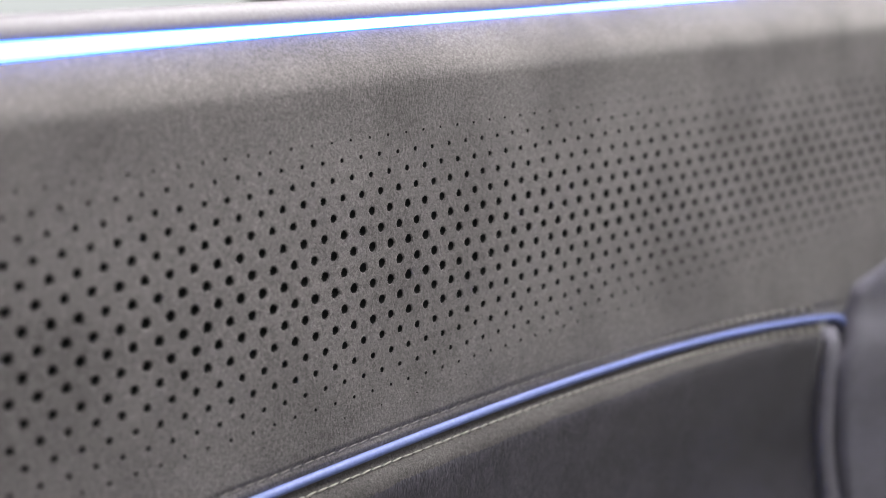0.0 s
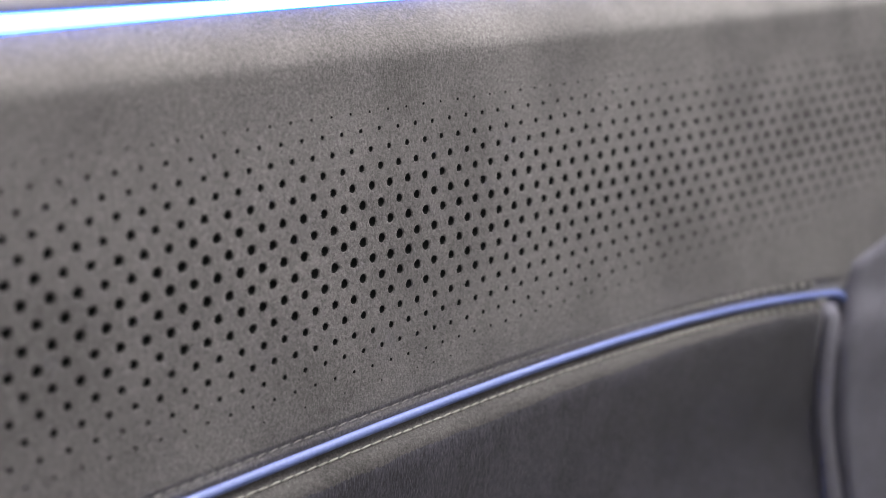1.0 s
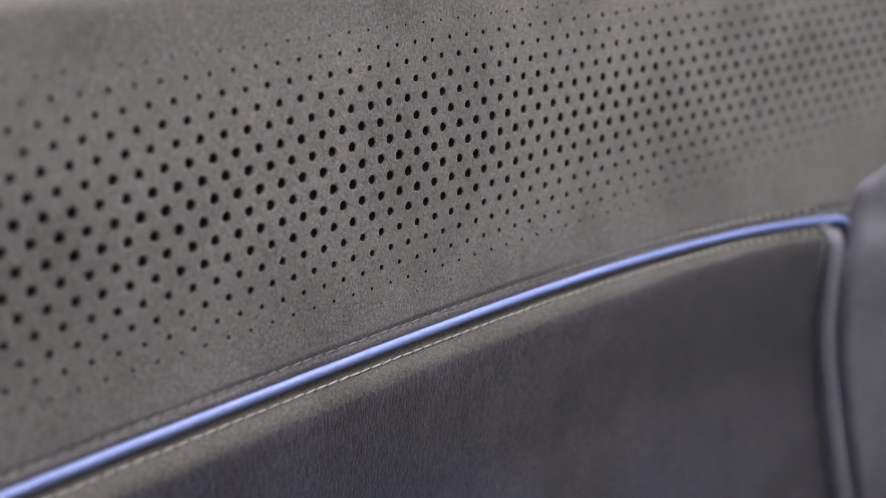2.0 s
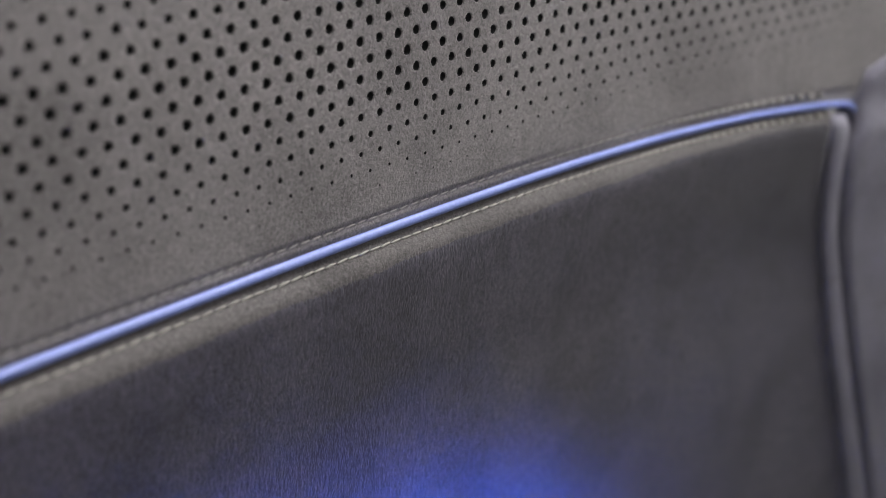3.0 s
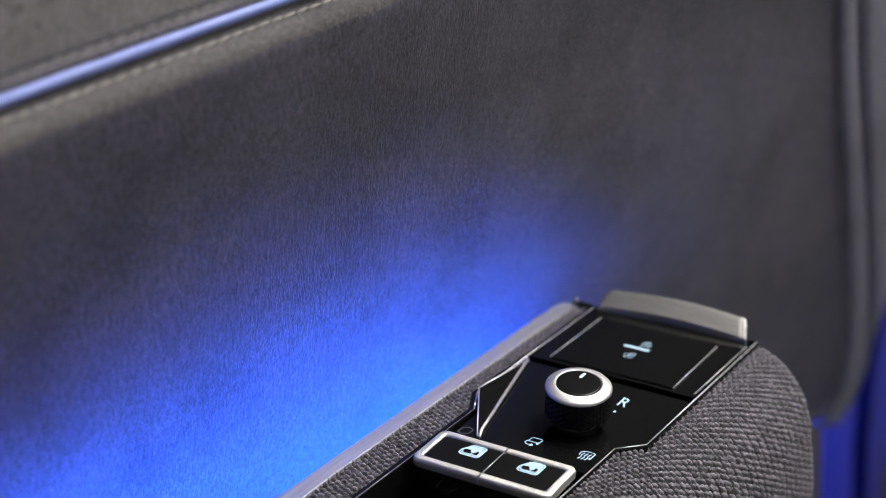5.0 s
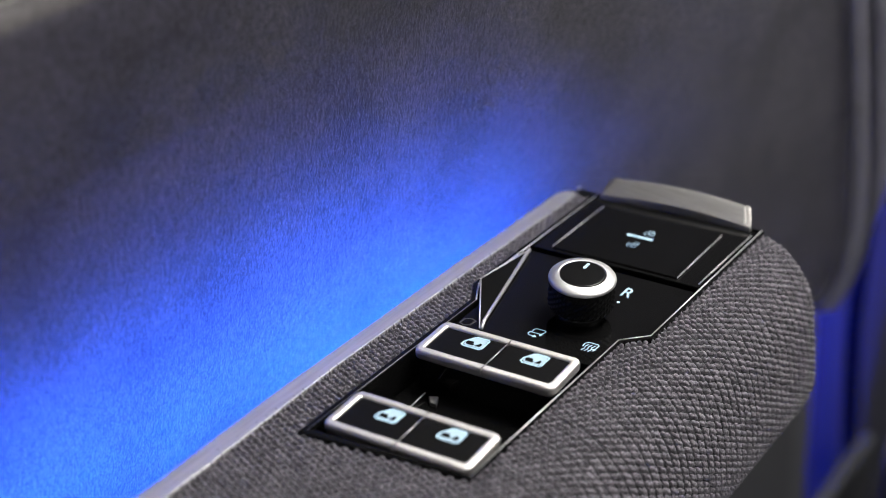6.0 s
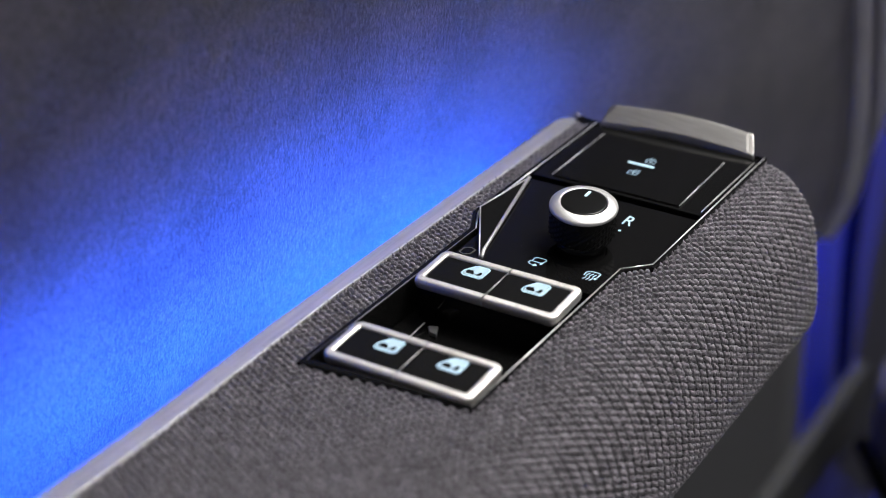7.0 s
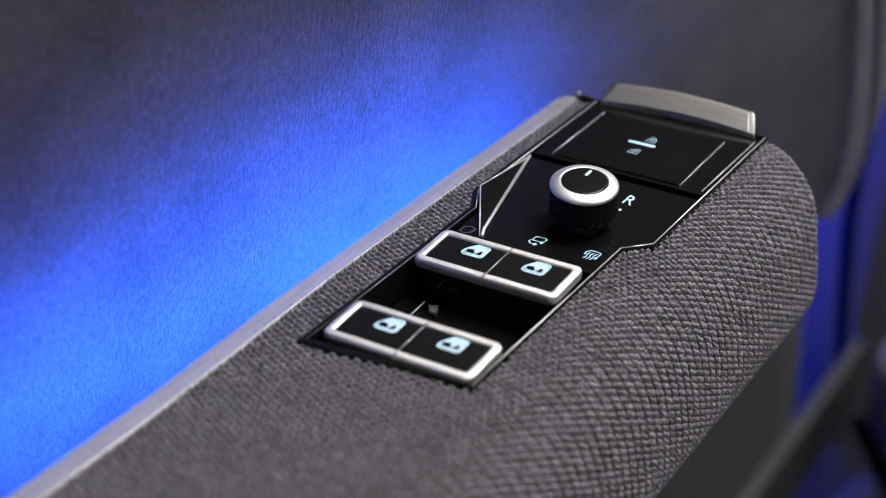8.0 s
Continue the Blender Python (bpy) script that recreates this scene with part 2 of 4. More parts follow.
def bolster(q):
    """Swelling of the trim above the perforations, then its slope back to the light strip."""
    if q < 7.0:
        return 0.0
    if q < 9.7:
        t = (q - 7.0) / 2.7
        return -0.0006 * t * t * (3 - 2 * t)
    t = (q - 9.7) / 3.0
    return -0.0006 + 0.0112 * t * t * (1.6 - 0.6 * min(t, 1.2))


def led_q(x):
    """Row height of the light strip's lower edge."""
    return 12.63 + 2.5 * (x - 0.03)


door = thing("door_trim", "grey suede car door trim with perforations, blue piping and light strip", "door trim", (0.1, 0.08, 0.1))
door_mw = Matrix.Translation((-0.1, -0.08, -0.1))


def on_door(ob):
    ob.matrix_parent_inverse = door_mw
    return ob


def upper_trim():
    """Suede face, each perforation a real hole."""
    rnd = random.Random(4)
    verts, faces, idx, shared, dipped = [], [], [], {}, set()

    def place(s, q, dip=0.0):
        x = X0 + s * COL
        z = row_z(x, q)
        return (x, face_y(x, z) + bolster(q) + dip, z)

    def corner(s, q):
        key = (round(s * 4), round(q * 4))
        if key not in shared:
            shared[key] = len(verts)
            verts.append(place(s, q))
        return shared[key]

    ring = [(0.5, 0), (0.5, 0.5), (0.5, 1), (0, 1), (-0.5, 1), (-0.5, 0.5), (-0.5, 0), (-0.5, -0.5), (-0.5, -1), (0, -1), (0.5, -1), (0.5, -0.5)]
    for i in range(-24, 124):
        for j in range(-8, 9):
            if (i + j) % 2:
                continue
            outer = [corner(i + a, j + b) for a, b in ring]
            x = X0 + i * COL
            size = 1.0 - (abs(j + 0.2) / 8.6) ** 1.9
            low = -8.0 + (x - 0.342) / 0.085 * 5.4
            size *= min(1.0, max(0.0, (j - low) / 4.0)) ** 0.8
            r = 0.00149 * size
            if size < 0.1 or (abs(j) > 7 and rnd.random() < 0.3):
                c = len(verts)
                verts.append(place(i, j))
                for k in range(12):
                    faces.append((outer[k], outer[(k + 1) % 12], c))
                    idx.append(0)
                continue
            r *= rnd.uniform(0.94, 1.06)
            ox, oz = rnd.gauss(0, 0.00008), rnd.gauss(0, 0.00008)
            rings = []
            for rad, dip in ((1.75, 0.0), (1.35, 0.0), (1.10, 0.05 * r), (1.0, 0.22 * r), (0.97, 0.0030)):
                base = len(verts)
                for k in range(12):
                    a = math.pi * k / 6
                    w = 1.0 + (0.05 * math.sin(3 * a + i) if rad < 1.2 else 0)
                    verts.append(place(i + (ox + r * rad * w * math.cos(a)) / COL, j + (oz + r * rad * w * math.sin(a) * 1.03) / ROW, dip))
                rings.append([base + k for k in range(12)])
                if rad < 1.2:
                    dipped.update(rings[-1])
            for m, (a, b) in enumerate(zip([outer] + rings[:-1], rings)):
                for k in range(12):
                    n = (k + 1) % 12
                    faces.append((a[k], a[n], b[n], b[k]))
                    idx.append(1 if m == 4 else 0)
            faces.append(tuple(rings[-1]))
            idx.append(1)
    # plain strips above and below the perforated field
    s_list = [-24.5 + 0.5 * k for k in range(297)]
    prev = [corner(s, 9) for s in s_list]
    for f in [k / 12 for k in range(1, 13)]:
        cur = []
        for s in s_list:
            cur.append(len(verts))
            verts.append(place(s, 9 + (led_q(X0 + s * COL) + 0.05 - 9) * f))
        for k in range(len(s_list) - 1):
            faces.append((prev[k], prev[k + 1], cur[k + 1], cur[k]))
            idx.append(0)
        prev = cur
    # ragged rows at the field's ends are closed by half cells
    for i in range(-24, 124):
        for top in (1, -1):
            j = 8 if top > 0 else -8
            if (i + j) % 2:
                a, b = (j, j + 1) if top > 0 else (j - 1, j)
                pts = [corner(i - 0.5, a), corner(i, a), corner(i + 0.5, a), corner(i + 0.5, a + 0.5), corner(i + 0.5, b), corner(i, b), corner(i - 0.5, b), corner(i - 0.5, a + 0.5)]
                faces.append(tuple(pts))
                idx.append(0)
    lowest = [corner(s, -9) for s in s_list]
    prev = lowest
    for f in (0.2, 0.4, 0.6, 0.75, 0.86, 0.93, 1.0):
        cur = []
        for s, v in zip(s_list, lowest):
            x = X0 + s * COL
            za, zb = row_z(x, -9), pipe_z(x)
            z = za + (zb - za) * f
            d = z - zb
            y = face_y(x, z) + (0.0009 * max(0.0, 1 - abs(d - 0.0042) / 0.0016)) + 0.0010 * max(0.0, 1 - d / 0.0035)
            cur.append(len(verts))
            verts.append((x, y, z))
        for k in range(len(s_list) - 1):
            faces.append((prev[k], cur[k], cur[k + 1], prev[k + 1]))
            idx.append(0)
        prev = cur
    ob = raw("perforated_panel", verts, faces, [SUEDE_UP, HOLE], door, "grey suede with rows of round perforations", index=idx)
    normals = []
    for k, (x, y, z) in enumerate(verts):
        if k in dipped:
            normals.append((0.0, 0.0, 0.0))
            continue
        q = (z - row_z(x, 0)) / ROW
        fz = lambda zz: face_y(x, zz) + bolster((zz - row_z(x, 0)) / ROW) + (0.0009 * max(0.0, 1 - abs(zz - pipe_z(x) - 0.0042) / 0.0016) + 0.0010 * max(0.0, 1 - (zz - pipe_z(x)) / 0.0035) if q < -9 else 0.0)
        dz = (fz(z + 0.0004) - fz(z - 0.0004)) / 0.0008
        dx = (face_y(x + 0.001, z) - face_y(x - 0.001, z)) / 0.002
        normals.append(tuple(Vector((dx, -1.0, dz)).normalized()))
    ob.data.normals_split_custom_set_from_vertices(normals)
    return ob


on_door(upper_trim())


def insert_off(d, x=0.0):
    """Outward swelling of the lower insert below the piping at depth d: lip under the seam, weaker at the front, then a slight undercut."""
    knots_d = (0.0, 0.002, 0.0034, 0.0046, 0.0060, 0.0076, 0.0092, 0.0108, 0.0146, 0.0180, 0.03, 0.06, 0.40)
    knots_y = (0.0001, -0.0004, -0.0010, -0.0021, -0.0038, -0.0054, -0.0063, -0.0067, -0.0066, -0.0062, -0.005, -0.001, 0.012)
    taper = 1.0 - 0.40 * min(1.0, max(0.0, (x - 0.20) / 0.12))
    return taper * float(np.interp(d, knots_d, knots_y))


def lip_x(z):
    """Front end of the insert."""
    return float(np.polyval(LIP_FIT, z))


LIP_Z = (0.150, 0.140, 0.120, 0.100, 0.080, 0.060, 0.030, 0.0, -0.03, -0.06, -0.09, -0.12, -0.16, -0.20)
LIP_X = (0.3317, 0.3287, 0.3289, 0.3340, 0.3417, 0.3502, 0.3633, 0.3764, 0.3909, 0.4077, 0.4262, 0.4400, 0.4530, 0.4600)
LIP_FIT = np.polyfit(LIP_Z, LIP_X, 5)


def lip_width(z):
    return 0.0100 + 0.017 * max(0.0, 0.145 - max(z, -0.03))


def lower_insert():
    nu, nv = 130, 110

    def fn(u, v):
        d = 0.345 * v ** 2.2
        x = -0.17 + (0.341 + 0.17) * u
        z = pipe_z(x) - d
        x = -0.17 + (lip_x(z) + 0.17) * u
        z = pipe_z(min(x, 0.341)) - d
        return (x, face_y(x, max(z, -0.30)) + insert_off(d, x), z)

    return sheet("lower_insert", nu, nv, fn, SUEDE_LOW, door, "charcoal suede insert below the piping, with shade in its colour", 0.004)


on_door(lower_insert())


def lit_lip_band():
    """Grey cloth from the piping over the lip, the lip's light put into its colour; its lower edge is ragged like nap.
    """
    rnd = random.Random(12)
    nu, nv = 1500, 16
    ragged = [rnd.uniform(-0.0004, 0.0004) + 0.0003 * math.sin(0.031 * k) + 0.0002 * math.sin(0.083 * k + 1) for k in range(nu + 1)]

    def fn(u, v):
        x = -0.17 + (0.3290 + 0.17) * u
        k = round(u * nu)
        d = (0.0107 - 0.0024 * min(1.0, max(0.0, (x - 0.15) / 0.15)) + ragged[k]) * v
        z = pipe_z(x) - d
        return (x, face_y(x, z) + insert_off(d, x) - 0.0004 + 0.0005 * max(0.0, v - 0.7) / 0.3, z)

    return sheet("lit_lip_band", nu, nv, fn, SUEDE_LIT_LIP, door, "grey suede band with the lip's light in its colour, below the piping", 0.0003)


on_door(lit_lip_band())

pipe_pts = []
for k in range(150):
    x = -0.17 + (0.341 + 0.17) * k / 149
    z = pipe_z(x)
    pipe_pts.append((x, face_y(x, z) - 0.0009, z))
for dx, dz in ((0.004, -0.0008), (0.0075, -0.002), (0.0098, -0.004), (0.011, -0.007)):
    x, z = 0.341 + dx, pipe_z(0.341) + dz
    pipe_pts.append((x, face_y(x, z) - 0.0009 + 0.1 * dx, z))
on_door(tube("piping", pipe_pts, 0.00150, PIPING, door, "thin blue piping along the seam"))


def stitches():
    bm = bmesh.new()
    bmesh.ops.create_icosphere(bm, subdivisions=2, radius=1.0)
    for v in bm.verts:
        x = v.co.x
        v.co = Vector((x * 0.00225, v.co.y * 0.00036, v.co.z * (0.00046 - 0.00006 * x)))
    me = bpy.data.meshes.new("stitch")
    bm.to_mesh(me)
    bm.free()
    me.materials.append(THREAD)
    me.polygons.foreach_set("use_smooth", [True] * len(me.polygons))
    rnd = random.Random(9)
    for off, phase in ((0.0047, 0.0), (-0.0042, 0.4)):
        x = -0.100 + phase * 0.004
        while x < 0.329:
            z = pipe_z(x) + off
            slope = math.atan((pipe_z(x + 0.002) - pipe_z(x - 0.002)) / 0.004)
            ahead = max(0.0, x - 0.2)
            toe = math.atan((face_y(x + 0.002, z) - face_y(x - 0.002, z)) / 0.004)
            y = face_y(x, z) + (0.0005 - 0.006 * ahead if off > 0 else insert_off(-off, x) - 0.0008)
            ob = new("stitch", me)
            ob.parent = door
            ob.matrix_parent_inverse = door_mw
            ob.matrix_basis = Matrix.Translation((x, y, z)) @ Matrix.Rotation(toe, 4, "Z") @ Matrix.Rotation(-slope + rnd.uniform(-0.16, 0.0), 4, "Y") @ Matrix.Diagonal((1.0 - 2.0 * ahead, (0.9 if off > 0 else 1.0) + 22.0 * ahead, (0.75 if off > 0 else 0.9) + 20.0 * ahead, 1.0))
            x += (0.0047 + 0.03 * max(0.0, x - 0.235)) * math.cos(slope) * rnd.uniform(0.96, 1.04)


stitches()


BELT = [(0.0004, 0.0), (0.0002, 0.0008), (0.0004, 0.0022), (0.0009, 0.0036), (0.0017, 0.0048), (0.0029, 0.0057), (0.0046, 0.0063), (0.0070, 0.0066), (0.0110, 0.0066), (0.0180, 0.0062)]


def belt_line():
    """Light strip and the leather roll above it."""
    def width(x):
        """The strip narrows towards the front."""
        return 0.98 - 0.42 * min(1.0, max(0.0, (x + 0.06) / 0.22))

    def led(u, v, low=0.0, high=1.0):
        x = -0.17 + 0.64 * u
        v = low + (high - low) * v
        q = led_q(x) + width(x) * v
        z = row_z(x, q)
        return (x, face_y(x, z) + bolster(led_q(x)) + 0.0012 - 0.0014 * math.sin(math.pi * v), z)

    strip = on_door(sheet("light_strip", 120, 6, lambda u, v: led(u, v, 0.13, 0.90), LED, door, "glowing white-blue ambient light strip", 0.004))
    for low, high in ((0.0, 0.13), (0.90, 1.0)):
        sheet("strip_edge", 120, 1, lambda u, v: led(u, v, low, high), LED_EDGE, strip, "blue edge of the light strip", 0.004)

    def roll(u, v):
        x = -0.17 + 0.64 * u
        z = row_z(x, led_q(x) + width(x) + 0.06)
        back, up = BELT[round(v * (len(BELT) - 1))]
        return (x, face_y(x, z) + bolster(led_q(x)) + 0.0006 + back, z - 0.0004 + up)

    on_door(sheet("belt_roll", 120, len(BELT) - 1, roll, LEATHER, door, "pale grey leather roll along the window line", 0.003, (0, 0.7, -0.7)))


belt_line()


# front end of the trim, past the insert
def front_end():
    ends_z = (-0.205, -0.200, -0.195, -0.185, -0.175, -0.156, -0.140, -0.110, -0.07, -0.03, 0.0, 0.10, 0.20)
    ends_x = (0.40, 0.448, 0.460, 0.467, 0.470, 0.469, 0.4655, 0.459, 0.450, 0.445, 0.452, 0.50, 0.52)

    def fn(u, v):
        z = -0.205 + 0.373 * v
        a = lip_x(z) + lip_width(z) + 0.0018 + 0.0065 * min(1.0, max(0.0, (z - 0.136) / 0.008))
        b = max(a + 0.003, float(np.interp(z, ends_z, ends_x)))
        x = a + (b - a) * u
        top = 0.166 + 0.40 * (x - 0.351)
        z = z + (top - 0.168) * max(0.0, v - 0.7) / 0.3
        round_off = 0.0022 * max(0.0, 1 - u * (b - a) / 0.0030) ** 2 + 0.003 * max(0.0, 1 - (1 - u) * (b - a) / 0.005) ** 2
        return (x, face_y(x, z) + insert_off(max(0.0, 0.154 - z), x) - 0.0035 + round_off, z)

    on_door(sheet("front_panel", 40, 70, fn, SUEDE_FRONT, door, "slate grey suede front end panel", 0.010))

    def lip(u, v):
        z = -0.20 + 0.3500 * v
        x = lip_x(z) - 0.0010 + lip_width(z) * u
        return (x, face_y(x, z) + insert_off(max(0.0, 0.154 - z), x) - 0.0026 - 0.0004 * math.sin(math.pi * u) + 0.0007 * max(0.0, 1 - u / 0.20) ** 2 + 0.0026 * max(0.0, (u - 0.86) / 0.14) ** 2, z)

    on_door(sheet("end_lip", 24, 60, lip, SUEDE_FRONT, door, "raised rounded lip at the insert's end", 0.008))


front_end()

# unseen plain door shell, added to carry the trim and stop blue light leaking
shell = thing("door_shell", "dark painted car door shell behind the trim", "door shell", (0.1, 0.19, -0.2))
shell_mw = Matrix.Translation((-0.1, -0.19, 0.2))
skin = prism(rounded(-0.46, -0.62, 0.48, 0.215, 0.04, (1, 1, 1, 1), 8), -0.200, -0.184, 0.004, 3)
bmesh.ops.transform(skin, matrix=Matrix(((1, 0, 0, 0), (0, 0, -1, 0), (0, 1, 0, 0), (0, 0, 0, 1))), verts=skin.verts)
part("skin", skin, SHELL, shell, "dark painted metal skin").matrix_parent_inverse = shell_mw
for zc in (-0.58, 0.17):
    rib = prism(rounded(-0.44, zc - 0.012, 0.46, zc + 0.012, 0.004), -0.186, -0.118, 0.002)
    bmesh.ops.transform(rib, matrix=Matrix(((1, 0, 0, 0), (0, 0, -1, 0), (0, 1, 0, 0), (0, 0, 0, 1))), verts=rib.verts)
    part("flange", rib, SHELL, shell, "dark painted flange").matrix_parent_inverse = shell_mw

# blue lamp in the gap behind the armrest, shining up the insert
gap_lamp = thing("gap_lamp", "blue ambient light bar in the gap behind the armrest", "ambient light", (0.0, 0.0665, -0.0350))
gap_mw = Matrix.Translation((0.0, -0.0665, 0.0350))


def gap_light():
    """A narrow diffuser facing up and across at the insert, under the lip of its channel."""
    def seat(x):
        """Distance from the diffuser's foot to the insert, and its place in depth."""
        wall = face_y(x, 0.0) + insert_off(pipe_z(x))
        return min(0.034, wall - 0.0656), wall

    def bar(u, v):
        x = -0.26 + 0.415 * u
        reach, wall = seat(x)
        k = reach / 0.034
        return (x, wall - reach + 0.0010 - 0.0066 * k * v, -0.0490 + 0.0066 * k * v)

    def channel(u, v):
        x = -0.265 + 0.424 * u
        reach, wall = seat(x)
        k = reach / 0.034
        # The unseen lip is placed to cut the glow off, more so at the rear.
        dy, dz = ((0.0020, -0.0510), (-0.0066, -0.0430), (-0.0068, -0.0270), (0.0027, -0.0250))[round(v * 3)]
        if dy > 0.0022:
            dy += 0.0024 * min(1.0, max(0.0, (0.09 - x) / 0.15))
        return (x, wall - reach + dy * k, dz)

    sheet("diffuser", 60, 1, bar, BLUE_LED, gap_lamp, "blue glowing diffuser", 0.0008, (0, -1, 0)).matrix_parent_inverse = gap_mw
    sheet("channel", 60, 3, channel, BLACK, gap_lamp, "unseen black channel whose lip cuts the glow off", 0.0010, (0, -0.7, 0.7)).matrix_parent_inverse = gap_mw


gap_light()

# ---- armrest ----
TOP = -0.003
SECTION = [(0.0625, -0.030), (0.0625, -0.008), (0.0621, TOP - 0.0006), (0.0605, TOP), (0.040, TOP), (0.020, TOP), (0.004, TOP), (-0.006, TOP - 0.0002),
           (-0.0125, TOP - 0.0010), (-0.0180, TOP - 0.0033), (-0.0230, TOP - 0.0072), (-0.0275, TOP - 0.0125), (-0.0310, TOP - 0.0190), (-0.0335, TOP - 0.0265),
           (-0.0354, TOP - 0.0350), (-0.0367, TOP - 0.0440), (-0.0370, TOP - 0.0515), (-0.0356, TOP - 0.0570), (-0.0310, TOP - 0.0620), (-0.022, TOP - 0.0660), (-0.005, TOP - 0.0690), (0.030, TOP - 0.0690), (0.0600, TOP - 0.0620)]
FRONT_X = 0.1790


def smooth_section(points, per):
    out = []
    n = len(points)
    for i in range(n - 1):
        p0, p1, p2, p3 = (np.array(points[max(0, min(n - 1, i + k))]) for k in (-1, 0, 1, 2))
        for k in range(per):
            t = k / per
            out.append(tuple(0.5 * ((2 * p1) + (p2 - p0) * t + (2 * p0 - 5 * p1 + 4 * p2 - p3) * t * t + (3 * p1 - p0 - 3 * p2 + p3) * t ** 3)))
    out.append(points[-1])
    return out


SEC = smooth_section(SECTION, 4)
ARC = [0.0]
for a, b in zip(SEC, SEC[1:]):
    ARC.append(ARC[-1] + math.hypot(b[0] - a[0], b[1] - a[1]))


def rest_point(x, g):
    """Point and outward normal of the armrest's skin at length x and girth g; its front end is rounded over."""
    k = max(1, min(len(ARC) - 1, int(np.searchsorted(ARC, g))))
    f = (g - ARC[k - 1]) / max(1e-9, ARC[k] - ARC[k - 1])
    y = SEC[k - 1][0] + (SEC[k][0] - SEC[k - 1][0]) * f
    z = SEC[k - 1][1] + (SEC[k][1] - SEC[k - 1][1]) * f
    ty, tz = SEC[k][0] - SEC[k - 1][0], SEC[k][1] - SEC[k - 1][1]
    n = Vector((0, -tz, ty)).normalized() * -1
    near = min(1.0, max(0.0, (0.058 - y) / 0.066))
    front, rad = 0.1655 + 0.0125 * near - 0.0045 * min(1.0, max(0.0, (TOP - 0.010 - z) / 0.025)), 0.003 + 0.002 * near
    x = min(x, front)
    over = max(0.0, x - (front - rad))
    if over > 0:
        a = min(math.pi / 2, over / rad * math.pi / 2)
        p = Vector((front - rad + rad * math.sin(a), y, z)) - n * rad * (1 - math.cos(a))
        return p, (n * math.cos(a) + Vector((math.sin(a), 0, 0))).normalized()
    return Vector((x, y, z)), n


armrest = thing("armrest", "door armrest covered in coarse grey knitted cloth with an aluminium edge", "armrest", (0, 0, TOP))
rest_mw = Matrix.Translation((0, 0, -TOP))


PANEL = [(-0.0085, 0.0466), (0.0768, 0.0474), (0.0862, 0.0526), (0.1652, 0.0530), (0.1746, -0.0083), (0.0902, -0.0083), (0.0822, -0.0013), (0.0002, -0.0014)]


def in_panel(x, y, grow=0.0):
    n, inside = len(PANEL), False
    for i in range(n):
        (xa, ya), (xb, yb) = PANEL[i], PANEL[(i + 1) % n]
        if (ya > y) != (yb > y) and x < (xb - xa) * (y - ya) / (yb - ya) + xa:
            inside = not inside
    return inside


def rest_cover():
    xs = [-0.45 + 0.02 * k for k in range(21)] + [-0.04 + 0.001 * k for k in range(220)]
    gs = sorted(set([round(a, 6) for a in ARC] + [round(0.022 + 0.001 * k, 6) for k in range(70)]))
    verts, faces = [], []
    for x in xs:
        for g in gs:
            p, nrm = rest_point(x, g)
            if nrm.z > 0.9 and any(in_panel(p.x + a, p.y + b) for a in (-0.0011, 0.0, 0.0011) for b in (-0.0011, 0.0, 0.0011)):
                p.z = -0.020
            verts.append(p)
    n = len(gs)
    for i in range(len(xs) - 1):
        for j in range(n - 1):
            faces.append((i * n + j, i * n + j + 1, (i + 1) * n + j + 1, (i + 1) * n + j))
        faces.append(((i + 1) * n, i * n, i * n + n - 1, (i + 1) * n + n - 1))
    faces.append(tuple(range((len(xs) - 1) * n, len(xs) * n)))
    faces.append(tuple(range(n - 1, -1, -1)))
    ob = raw("cloth_backing", verts, faces, KNIT_BASE, armrest, "dark backing under the knit")
    ob.matrix_parent_inverse = rest_mw
    return ob


